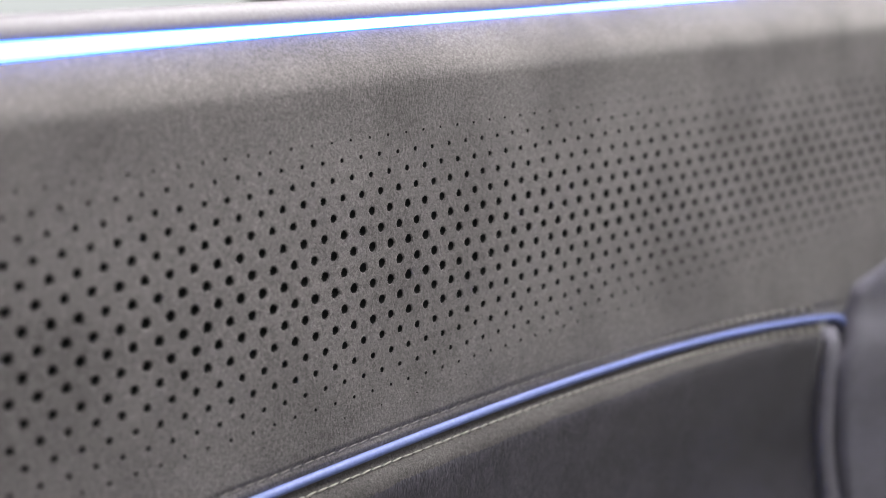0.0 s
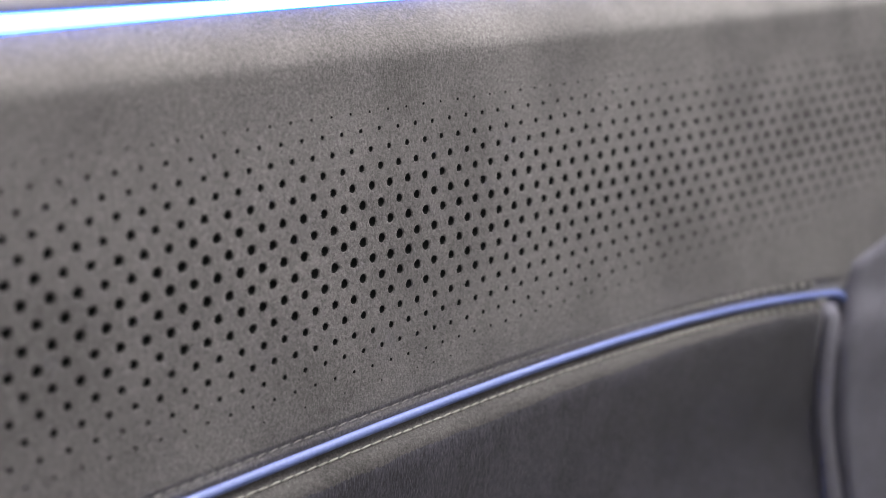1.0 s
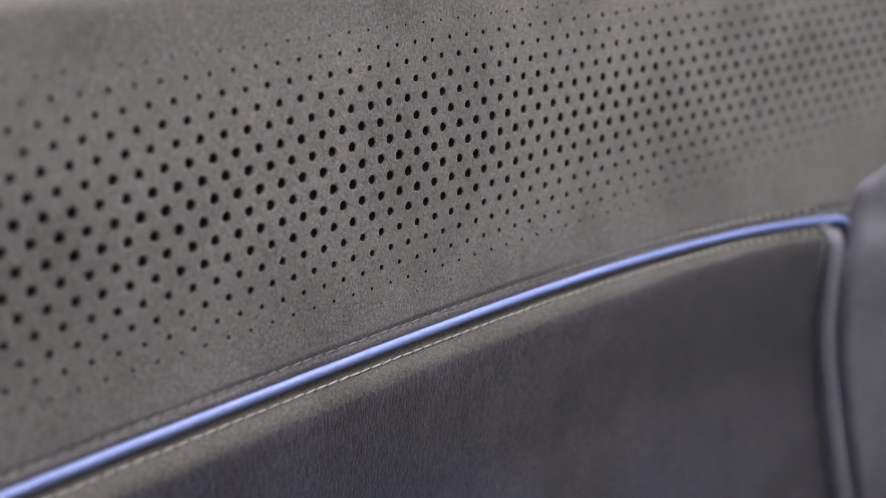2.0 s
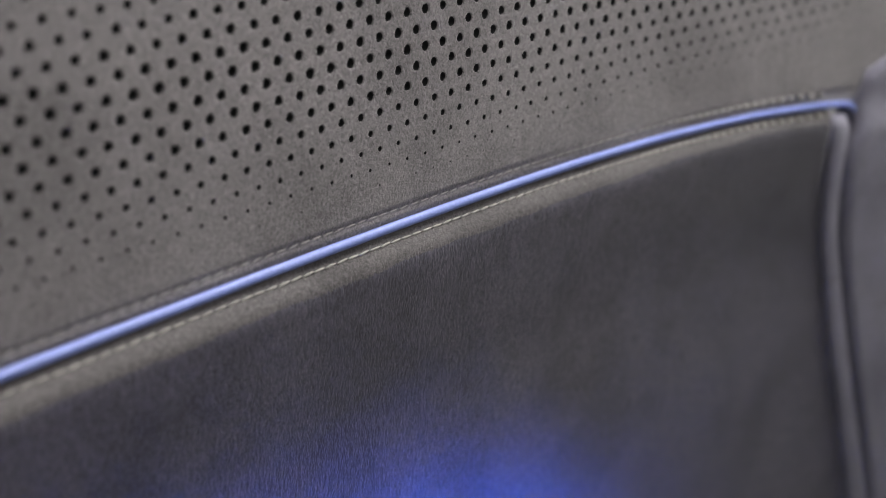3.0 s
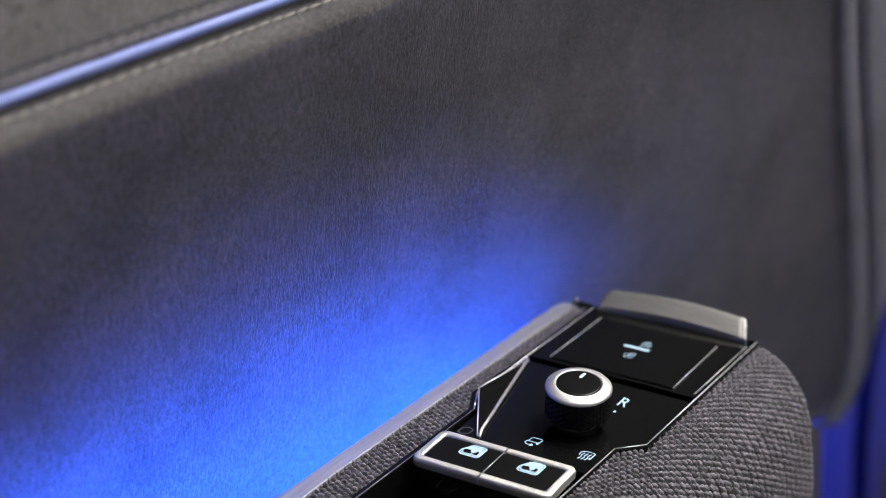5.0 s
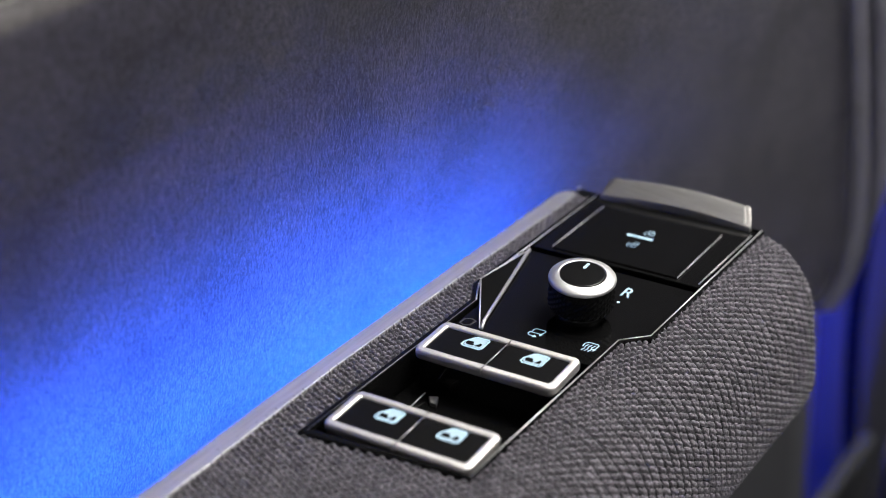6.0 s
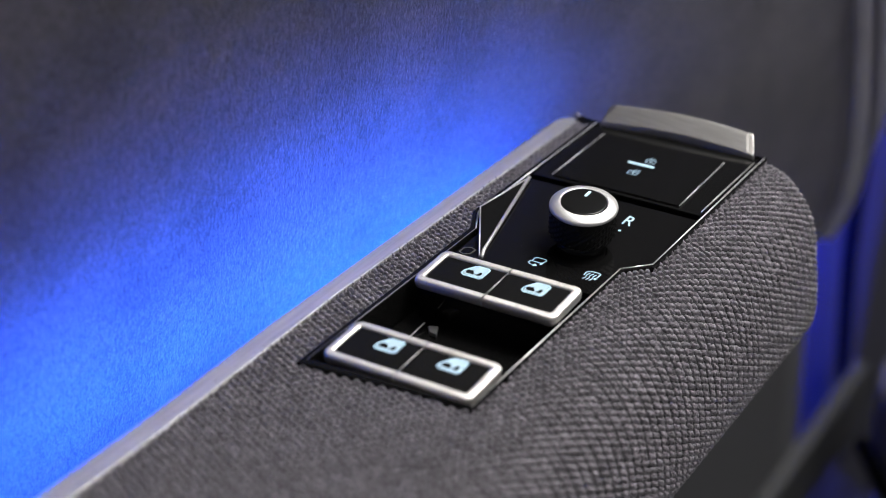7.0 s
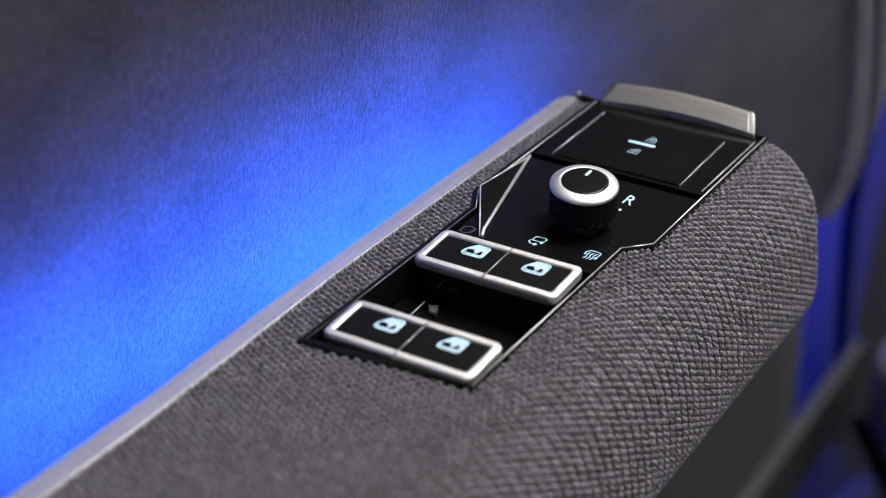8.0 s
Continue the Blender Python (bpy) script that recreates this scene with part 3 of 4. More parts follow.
rest_cover()
def knit():
    """The cloth's loops: slanted plump stitches in ribs that run round the armrest."""
    rnd = random.Random(21)
    bm = bmesh.new()
    bmesh.ops.create_icosphere(bm, subdivisions=1, radius=1.0)
    unit = np.array([v.co[:] for v in bm.verts])
    tris = np.array([[v.index for v in f.verts] for f in bm.faces])
    bm.free()
    strands = ((-0.62, -0.10, 0.0), (0.0, 0.06, 0.34), (0.60, 0.0, -0.06))      # across, along and out, in half widths
    wale, course = 0.00200, 0.00240
    bend = 0.098
    verts, faces = [], []
    count, i = 0, 0
    x = -0.150
    while x < FRONT_X + 0.050:
        g = 0.0175 + 0.5 * course * (i % 2)
        i += 1
        while g < ARC[-1] - 0.070:
            lean = -0.31 * min(0.0, g - bend) + 0.00026 * (1 - 2 * (i % 2)) * min(1.0, max(0.0, (g - bend) / 0.03))
            jx, jg = x + lean - 0.028 + rnd.gauss(0, 0.00005), g + rnd.gauss(0, 0.00005)
            g += course
            if jx > FRONT_X + 0.004:
                continue
            p, n = rest_point(jx, jg)
            if jx > 0.1680 + 0.0125 * min(1.0, max(0.0, (0.058 - p.y) / 0.066)):
                continue
            if n.z > 0.9 and any(in_panel(p.x + a, p.y + b) for a in (-0.0006, 0.0006) for b in (-0.0006, 0.0006)):
                continue
            along = Vector((1, 0, 0))
            along = (along - n * along.dot(n)).normalized()
            round_ = along.cross(n)
            side = min(1.0, max(0.0, (jg - bend) / 0.016))
            tilt = radians(108 - 6 * side + rnd.gauss(0, 7))
            la = along * math.cos(tilt) + round_ * math.sin(tilt)
            lb = n.cross(la)
            size = rnd.uniform(0.9, 1.1)
            long, wide, deep = (0.00106 + 0.00018 * side) * size, (0.00066 + 0.00005 * side) * size, 0.00112 - 0.00034 * side
            for across, ahead, out in strands:
                m = np.array([la * long * rnd.uniform(0.82, 1.08), lb * wide * rnd.uniform(0.42, 0.56) * (1.25 - 0.25 * side), n * deep * rnd.uniform(0.75, 1.1)])
                bow = 0.00026 * np.sin(2.2 * unit[:, :1]) + 0.00012 * rnd.uniform(-1, 1) * unit[:, :1]      # each loop is bent like an S
                at = p + n * (0.0001 + out * 0.0007) + lb * (across * wide * (0.62 + 0.38 * side) + rnd.gauss(0, 0.00005)) + la * (ahead * 0.001 + rnd.gauss(0, 0.00005 + 0.00005 * side))
                verts.append(unit @ m + np.array(lb)[None, :] * bow + np.array(at))
                faces.append(tris + count * len(unit))
                count += 1
        x += wale
    verts, faces = np.concatenate(verts), np.concatenate(faces)
    ob = raw("knitted_cloth", verts.tolist(), [tuple(f) for f in faces.tolist()], KNIT, armrest, "coarse grey knitted yarn loops")
    tagged(ob, kind="stuff")
    ob.matrix_parent_inverse = rest_mw


knit()
edge = part("edge_strip", prism([(-0.45, 0.0580), (-0.06, 0.0584), (-0.02, 0.0597), (0.02, 0.0612), (0.10, 0.0611), (0.1605, 0.0607), (0.1642, 0.0615), (0.1655, 0.0628), (0.1640, 0.0658), (0.1600, 0.0674), (0.10, 0.0677), (0.04, 0.0674), (0.0, 0.0672), (-0.05, 0.0654), (-0.45, 0.0657)], -0.012, TOP + 0.0012, 0.0003), BRUSHED, armrest, "brushed aluminium edge strip")
edge.matrix_parent_inverse = rest_mw

# ---- switch panel in the armrest ----
panel = thing("switch_panel", "gloss black switch panel let into the armrest cloth", "switch panel", (0.08, 0.02, TOP))
panel_mw = Matrix.Translation((-0.08, -0.02, -TOP))


def on_panel(ob, parent=None):
    ob.matrix_parent_inverse = panel_mw
    return ob


def grow_outline(poly, d):
    out = []
    n = len(poly)
    for i in range(n):
        a, b, c = (Vector(poly[(i + k) % n]) for k in (-1, 0, 1))
        e1, e2 = (b - a).normalized(), (c - b).normalized()
        n1, n2 = Vector((-e1.y, e1.x)), Vector((-e2.y, e2.x))
        m = (n1 + n2) / (1 + n1.dot(n2))
        out.append(tuple(b + m * d))
    return out


# outer rim, laid as four-sided ring of walls round the plate
def rim():
    bm = bmesh.new()
    outer, inner = grow_outline(PANEL, 0.0025)[:4] + grow_outline(PANEL, 0.0012)[4:], PANEL
    zs = [(outer, -0.010), (outer, TOP + 0.0013), (grow_outline(outer, -0.0004), TOP + 0.0017), (grow_outline(PANEL, 0.0009), TOP + 0.0017), (grow_outline(PANEL, 0.0002), TOP + 0.0017), (inner, TOP + 0.0010), (inner, -0.018)]
    rings = [[bm.verts.new((x, y, z)) for x, y in poly] for poly, z in zs]
    for a, b in zip(rings, rings[1:]):
        for k in range(len(a)):
            n = (k + 1) % len(a)
            bm.faces.new((a[k], a[n], b[n], b[k]))
    return bm


on_panel(part("rim", rim(), BLACK, panel, "thin gloss black rim"))
# Highlights on the gloss rim's bevel, put in as thin metal lines.
for run in ((6, 7), (5, 6), (4, 5), (0, 1), (2, 3), (1, 2)):
    ends = [grow_outline(PANEL, 0.0005)[k] for k in run]
    width, metal = (0.00014, BRUSHED_Y) if run == (0, 1) else (0.00022, SILVER)
    on_panel(tube("bright_edge", [(x, y, TOP + 0.0017) for x, y in ends], width, metal, panel, "thin metal line for the bevel's highlight", 8))
# plate in front of the switches, and the sunk floor round them
FRONT_PLATE = [(0.0605, 0.0463), (0.0767, 0.0471), (0.0861, 0.0523), (0.1175, 0.0526), (0.1245, -0.0081), (0.0902, -0.0081), (0.0822, -0.0011), (0.0664, -0.0011)]
plate = on_panel(part("plate", prism(FRONT_PLATE, -0.018, TOP + 0.0004, 0.0003), GLOSS, panel, "gloss black plate with lit symbols"))
FLOOR = [(-0.0082, 0.0463), (0.0600, 0.0463), (0.0659, -0.0011), (0.0003, -0.0011)]
on_panel(part("sunk_floor", prism(FLOOR, -0.018, -0.0125, 0.0), GLOSS, panel, "sunk gloss black floor under the switches"))

# A glint in the recess, built as two small bright pieces.
on_panel(tube("seam", [(0.0262, 0.0390, -0.0122), (0.0352, 0.0386, -0.0108)], 0.00018, SILVER, panel, "fine bright line for a glint in the recess", 6))
on_panel(part("tab", prism([(0.0326, 0.0350), (0.0350, 0.0372), (0.0366, 0.0346), (0.0326, 0.0326)], -0.0125, -0.0112, 0.0003), BRUSHED_Y, panel, "small metal piece for a glint in the recess"))
SKEW = -0.122


def glyph(name, polys, z, parent, mat, mw, lift=0.00012, slope=None):
    verts, faces = [], []
    for poly in polys:
        b = len(verts)
        n = len(poly)
        for x, y in poly:
            verts.append((x, y, z + (slope(x) if slope else 0) - 0.0004))
        for x, y in poly:
            verts.append((x, y, z + (slope(x) if slope else 0) + lift))
        faces.append(tuple(b + n + k for k in range(n)))
        for k in range(n):
            m = (k + 1) % n
            faces.append((b + k, b + m, b + n + m, b + n + k))
    ob = raw(name, verts, faces, mat, parent, "", smooth=False)
    ob.matrix_parent_inverse = mw
    return ob


def stroke(pts, w, closed=False):
    """Line of width w as separate quads."""
    out = []
    seq = list(zip(pts, pts[1:] + pts[:1])) if closed else list(zip(pts, pts[1:]))
    for (xa, ya), (xb, yb) in seq:
        d = Vector((xb - xa, yb - ya))
        l = d.length
        d /= l
        n = Vector((-d.y, d.x)) * (w / 2)
        e = d * (w * 0.45)
        a, b = Vector((xa, ya)) - e, Vector((xb, yb)) + e
        out.append([tuple(a - n), tuple(b - n), tuple(b + n), tuple(a + n)])
    return out


def icon_frame(cx, cy, ax, ay):
    """Plan mapper for a symbol whose right is towards -y and whose top is towards +x."""
    def to(u, v):
        return (cx + v * ay + SKEW * (-u * ax), cy - u * ax)
    return to


def window_symbol(cx, cy):
    to = icon_frame(cx, cy, 0.0034, 0.0028)
    outline = [(-1, -0.35), (-0.95, -0.15), (-0.42, 0.78), (-0.2, 0.95), (0.8, 0.95), (1.0, 0.75), (0.95, -0.78), (0.75, -1.0), (-0.75, -1.0), (-1, -0.8)]
    pane = [(-0.86, -0.22), (-0.40, 0.66), (-0.2, 0.82), (0.74, 0.82), (0.88, 0.68), (0.84, -0.72), (0.66, -0.84), (-0.66, -0.84), (-0.86, -0.70)]
    dark = [[(-0.82, -0.26), (-0.72, -0.02), (-0.16, 0.02), (-0.14, -0.20), (0.06, -0.46), (0.0, -0.64), (-0.68, -0.64)],
            [(0.14, -0.62), (0.38, -0.30), (0.42, -0.04), (0.58, 0.04), (0.70, -0.22), (0.64, -0.64)]]
    arrow = [(-0.10, -0.20), (0.14, 0.08), (0.38, -0.20), (0.14, -0.48)]
    return stroke([to(*p) for p in outline], 0.00046, True), [[to(*p) for p in pane]], [[to(*p) for p in d] for d in dark], [[to(*p) for p in arrow]]


BLOCK_L, BLOCK_W, RISE = 0.0176, 0.0464, 0.0014


def window_switch(ox, lift, cabin_side, label):
    """One rocker of a pair: a silver frame on three sides round a black cap."""
    half, oy = BLOCK_W / 2, -0.0012
    ob = thing("window_switch", label, "window switch", (ox, half, lift), "window switches")
    mw = Matrix.Translation((-ox, -half, -lift))
    w, r, gap = 0.0027, 0.0026, 0.00026
    y0, y1 = (0.0, half - gap) if cabin_side else (half + gap, BLOCK_W)

    def at(px, py, z):
        return (ox - 0.0003 + px + SKEW * (py + oy), py + oy, lift + z + RISE * px / BLOCK_L)

    def outlines(grow):
        """Open outline of three sides, from split to split, pushed in by grow."""
        g = grow
        if cabin_side:
            p = rounded(g, y0 + g, BLOCK_L - g, y1, max(0.0008, r - g), (1, 1, 0, 0))
            return p[-1:] + p[:-1]
        p = rounded(g, y0, BLOCK_L - g, y1 - g, max(0.0008, r - g), (0, 0, 1, 1))
        return p[1:] + p[:1]

    bm = bmesh.new()
    steps = ((0.0006, -0.0034), (0.0001, -0.0028), (0.0, -0.0012), (0.00012, -0.0006), (0.00034, -0.00022), (0.0007, -0.00004), (0.0012, 0.0), (w - 0.0006, 0.0), (w - 0.0002, -0.00022), (w, -0.0009), (w, -0.0034))
    rings = [[bm.verts.new(at(px, py, z)) for px, py in outlines(g)] for g, z in steps]
    for a, b in zip(rings, rings[1:] + rings[:1]):
        for k in range(len(a) - 1):
            bm.faces.new((a[k], a[k + 1], b[k + 1], b[k]))
    for k in (0, -1):
        bm.faces.new([rg[k] for rg in rings])
    f = part("frame", bm, FRAME, ob, "satin chrome frame")
    f.matrix_parent_inverse = mw

    def block(name, poly, z0, z1, mat, lab):
        b = bmesh.new()
        low = [b.verts.new(at(x, y, z0)) for x, y in poly]
        top = [b.verts.new(at(x, y, z1)) for x, y in poly]
        for i in range(len(poly)):
            j = (i + 1) % len(poly)
            b.faces.new((low[i], low[j], top[j], top[i]))
        b.faces.new(low)
        b.faces.new(top)
        o = part(name, b, mat, ob, lab)
        o.matrix_parent_inverse = mw
        return o

    cap = block("cap", outlines(w - 0.00005), -0.0032, -0.0006, BLACK, "black rocker face")
    block("body", outlines(0.0009), -0.0130 - lift, -0.0033, GLOSS, "gloss black rocker body")
    # The lit edge at the split, added as a thin metal line.
    if not cabin_side:
        tube("split_edge", [at(0.0022, y0, -0.0005), at(BLOCK_L - 0.0022, y0, -0.0005)], 0.00016, FRAME, cap, "fine metal line for the highlight at the split", 6)
    ic = 0.0125 if cabin_side else 0.0330
    cx, cy, cz = at(0.0088, ic, 0.0)
    outline, pane, dark, arrow = window_symbol(cx + 0.0030, cy - (0.0001 if cabin_side else 0.0009))
    for name, polys, mat, up in (("window_symbol", outline, ICON, 0.00012), ("symbol_pane", pane, ICON_PALE, 0.00009), ("symbol_shade", dark, BLACK, 0.00015), ("symbol_arrow", arrow, ICON_PALE, 0.00018)):
        glyph(name, polys, cz - 0.0006, cap, mat, Matrix(), up, lambda x: RISE * (x - cx) / BLOCK_L)
    return ob


for ox, lift, where in ((0.0, 0.0, "rear"), (0.0435, 0.0015, "front")):
    for cabin in (True, False):
        window_switch(ox, lift, cabin, f"black {where} window rocker with chrome frame and lit window symbol")

# ---- rotary mirror knob ----
KX, KY = 0.0904, 0.0168
knob = thing("mirror_knob", "round black knurled mirror knob with satin chrome ring", "control knob", (KX, KY, TOP))
knob_mw = Matrix.Translation((-KX, -KY, -TOP))
knob.rotation_euler = (radians(2.4), radians(-3.6), 0)      # it leans a little to the rear and the cabin


def add_knob():
    z = TOP + 0.0004
    stem = lathe("stem", [(0.0078, -0.0002), (0.0078, 0.0044)], BLACK, knob, (KX, KY, z), "smooth black stem")
    rows = [(0.0078, 0.0040), (0.0101, 0.0042)] + [(0.0103, 0.0048 + 0.00098 * k) for k in range(9)] + [(0.0100, 0.0137)]
    grip = lathe("grip", rows, GRIP, knob, (KX, KY, z), "black diamond knurled grip", 96, lambda k, s: (0.00042 if (k + s // 2) % 2 and 1 < k < 10 else 0.0), False)
    ring = lathe("ring", [(0.0103, 0.0134), (0.01080, 0.0137), (0.01085, 0.0141), (0.01075, 0.0145), (0.0104, 0.0149), (0.0079, 0.0157), (0.0076, 0.01575), (0.0074, 0.0155), (0.0073, 0.0146)], SILVER, knob, (KX, KY, z), "satin chrome ring")
    cap = lathe("cap", [(0.0072, 0.0140), (0.0072, 0.0157), (0.0071, 0.01580), (0.0066, 0.01582), (0.0020, 0.01582)], BLACK, knob, (KX, KY, z), "gloss black cap")
    glyph("pointer_mark", [rounded(KX + 0.0026, KY + 0.0006, KX + 0.0060, KY + 0.0016, 0.0004)], z + 0.01582, cap, ICON, Matrix())
    for ob in (stem, grip, ring, cap):
        ob.matrix_parent_inverse = knob_mw


add_knob()

# symbols and lettering on the plate
PZ = TOP + 0.0004
to = icon_frame(0.0726, 0.0222, 0.0023, 0.0023)
fold = stroke([to(*p) for p in ((-0.7, -0.1), (-0.75, 0.7), (-0.5, 1.0), (0.7, 1.0), (0.95, 0.75), (0.8, 0.1), (0.6, -0.1), (0.0, -0.1), (-0.7, -0.1))], 0.00030)
fold += stroke([to(*p) for p in ((-0.9, -0.1), (-0.95, -0.6), (-0.6, -0.95), (0.1, -0.95))], 0.00030)
fold.append([to(*p) for p in ((0.0, -0.55), (0.0, -1.35), (0.5, -0.95))])
fold.append([to(*p) for p in ((0.45, -0.1), (1.0, -0.1), (0.72, -0.65))])
glyph("mirror_fold_symbol", fold, PZ, plate, ICON, Matrix())
to = icon_frame(0.0752, 0.0046, 0.0024, 0.0024)
heat = stroke([to(*p) for p in ((-0.8, -0.2), (-0.9, 0.5), (-0.5, 0.95), (0.7, 0.95), (0.95, 0.7), (0.9, -0.1))], 0.00030)
for k in (-0.45, 0.0, 0.45):
    heat += stroke([to(k + a, b) for a, b in ((-0.1, -1.1), (0.08, -0.6), (-0.08, -0.1), (0.1, 0.45))], 0.00028)
heat.append([to(*p) for p in ((0.55, -0.3), (1.1, -0.3), (0.85, -0.85))])
glyph("mirror_heating_symbol", heat, PZ, plate, ICON, Matrix())
to = icon_frame(0.0655, 0.0437, 0.0022, 0.0026)
glyph("unlit_mirror_symbol", stroke([to(*p) for p in ((-0.8, -0.6), (-0.8, 0.5), (0.0, 0.9), (0.9, 0.6), (0.8, -0.5), (0.0, -0.9))], 0.0005, True), PZ, plate, ICON_DIM, Matrix())
glyph("position_mark", [rounded(0.1034, 0.0098, 0.1045, 0.0107, 0.0004)], PZ, plate, ICON, Matrix())


def letter(text, x, y, z, size, parent, mw):
    cu = bpy.data.curves.new("lettering", "FONT")
    cu.body, cu.size, cu.extrude = text, size, 0.0001
    cu.align_x, cu.align_y = "CENTER", "CENTER"
    tmp = new("lettering_source", cu)
    me = bpy.data.meshes.new_from_object(tmp.evaluated_get(bpy.context.evaluated_depsgraph_get()))
    bpy.data.objects.remove(tmp)
    me.materials.clear()
    ob = link("letter", me, ICON, parent, "", False)
    ob.matrix_parent_inverse = mw
    ob.matrix_basis = Matrix.Translation((x, y, z + 0.0001)) @ Matrix.Rotation(radians(-90), 4, "Z") @ Matrix(((0.72, 0, 0, 0), (0.03, 1, 0, 0), (0, 0, 1, 0), (0, 0, 0, 1)))
    return ob


letter("R", 0.1107, 0.0106, PZ, 0.0084, plate, Matrix())

# angular facet with a bright ridge beside the knob
bm = bmesh.new()
fa, fb, fc = (0.1158, 0.0518), (0.0850, 0.0517), (0.0640, 0.0380)
vt = [bm.verts.new((*fa, PZ + 0.0012)), bm.verts.new((*fb, PZ + 0.0042)), bm.verts.new((*fc, PZ + 0.0006)), bm.verts.new((*fa, PZ - 0.002)), bm.verts.new((*fb, PZ - 0.002)), bm.verts.new((*fc, PZ - 0.002))]
for f in ((0, 1, 2), (0, 3, 4, 1), (1, 4, 5, 2), (2, 5, 3, 0), (3, 5, 4)):
    bm.faces.new([vt[k] for k in f])
on_panel(part("facet", bm, GLOSS, panel, "raised triangular gloss black facet"))
on_panel(tube("ridge", [(fa[0], fa[1], PZ + 0.0012), (fc[0] + 0.004, fc[1] + 0.0010, PZ + 0.0009), (fc[0], fc[1] - 0.0006, PZ + 0.0006)], 0.00062, SILVER, panel, "bright ridge line", 8))

on_panel(tube("ridge", [(fa[0], fa[1], PZ + 0.0012), (fb[0], fb[1], PZ + 0.0042)], 0.00022, SILVER, panel, "thin bright facet edge", 6))
on_panel(tube("ridge", [(fb[0], fb[1], PZ + 0.0042), (fc[0] - 0.0002, fc[1], PZ + 0.0006)], 0.00026, SILVER, panel, "thin bright facet edge", 6))

# ---- lock button ----
lock = thing("lock_button", "wide gloss black door lock button with lit padlock symbols", "lock button", (0.143, 0.022, TOP))
lock_mw = Matrix.Translation((-0.143, -0.022, -TOP))
outer_lock = [(0.1190, 0.0526), (0.1645, 0.0526), (0.1732, -0.0078), (0.1261, -0.0078)]
key_lock = [(0.1215, 0.0458), (0.1585, 0.0462), (0.1632, 0.0013), (0.1268, 0.0006)]
for name, poly, z1, mat, lab in (("surround", outer_lock, TOP + 0.0016, GLOSS, "gloss black bevelled surround"), ("key", key_lock, TOP + 0.0022, GLOSS, "gloss black push key")):
    ob_key = part(name, prism(list(reversed(poly)), -0.014, z1, 0.0004, 2), mat, lock, lab)
    ob_key.matrix_parent_inverse = lock_mw
for (xa, ya), (xb, yb) in (((0.1215, 0.0460), (0.1585, 0.0464)), ((0.1268, 0.0004), (0.1630, 0.0011)), ((0.1279, -0.0070), (0.1698, -0.0072))):
    ob = tube("bright_edge", [(xa, ya, TOP + 0.0022 if ya > -0.005 else TOP + 0.0017), (xb, yb, TOP + 0.0022 if ya > -0.005 else TOP + 0.0017)], 0.00016, SILVER, lock, "thin bright edge line", 6)
    ob.matrix_parent_inverse = lock_mw
LZ = TOP + 0.0022
lock_key = ob_key


def padlock(cx, cy, open_):
    t = icon_frame(cx, cy, 0.0017, 0.0018)
    p = stroke([t(*q) for q in ((-0.9, -0.9), (-0.9, 0.3), (0.9, 0.3), (0.9, -0.9))], 0.00020, True)
    sh = 0.5 if open_ else 0.0
    p += stroke([t(*q) for q in ((-0.5 + sh, 0.3), (-0.4 + sh, 1.0), (0.4 + sh, 1.0), (0.5 + sh, 0.3))], 0.00020)
    p.append([t(*q) for q in ((-0.3, -0.1), (0.3, -0.1), (0, -0.6))])
    return p


glyph("locked_symbol", padlock(0.1493, 0.0224, False), LZ, lock_key, ICON, Matrix())
glyph("unlocked_symbol", padlock(0.1386, 0.0238, True), LZ, lock_key, ICON, Matrix())
glyph("status_bar", [[(0.1436, 0.0288), (0.1450, 0.0288), (0.1462, 0.0194), (0.1448, 0.0194)]], LZ, lock_key, ICON, Matrix())

# ---- release lever at the front of the panel ----
lever = thing("release_lever", "brushed steel door release lever, slightly bowed", "door lever", (0.170, 0.022, 0.0))
lever_mw = Matrix.Translation((-0.170, -0.022, 0.0))


LEVER_SECTION = [(0.0, -0.006), (0.0, -0.0012), (0.0005, 0.0001), (0.0060, 0.0043), (0.0067, 0.0047), (0.0074, 0.0045), (0.0079, 0.0036), (0.0070, 0.0), (0.0050, -0.006)]
LEVER_CUT = 0.55      # slant of the lever's cabin end


def lever_blade():
    prof = LEVER_SECTION
    n = 24
    verts, faces = [], []
    for k in range(n + 1):
        v = k / n
        y = 0.0512 - 0.0568 * v
        x = 0.1645 + 0.0075 * v + 0.0016 * math.sin(math.pi * v)
        lift = 0.0010 * math.sin(math.pi * v)
        e = 1.0 - 0.25 * max(0.0, abs(v - 0.5) * 2 - 0.96) / 0.04
        for px, pz in prof:
            verts.append((x + px, y + LEVER_CUT * px * v * v, pz * (e if pz > 0 else 1) + (lift if pz > 0 else 0)))
    m = len(prof)
    for k in range(n):
        for j in range(m):
            a, b = k * m + j, k * m + (j + 1) % m
            faces.append((a, b, b + m, a + m))
    faces.append(tuple(range(m - 1, -1, -1)))
    faces.append(tuple(range(n * m, (n + 1) * m)))
    ob = raw("blade", verts, faces, BRUSHED_Y, lever, "", smooth=False)
    ob.matrix_parent_inverse = lever_mw


lever_blade()
bm = bmesh.new()
ends = [[bm.verts.new((0.1720 + px, y + LEVER_CUT * px, pz * h)) for px, pz in LEVER_SECTION] for y, h in ((-0.0042, 1.01), (-0.0056, 1.01), (-0.0060, 0.95))]
for a, b in zip(ends, ends[1:]):
    for k in range(len(a)):
        n = (k + 1) % len(a)
        bm.faces.new((a[k], a[n], b[n], b[k]))
bm.faces.new(ends[0])
bm.faces.new(ends[-1])
part("end_cap", bm, FRAME, lever, "bright polished lever end").matrix_parent_inverse = lever_mw

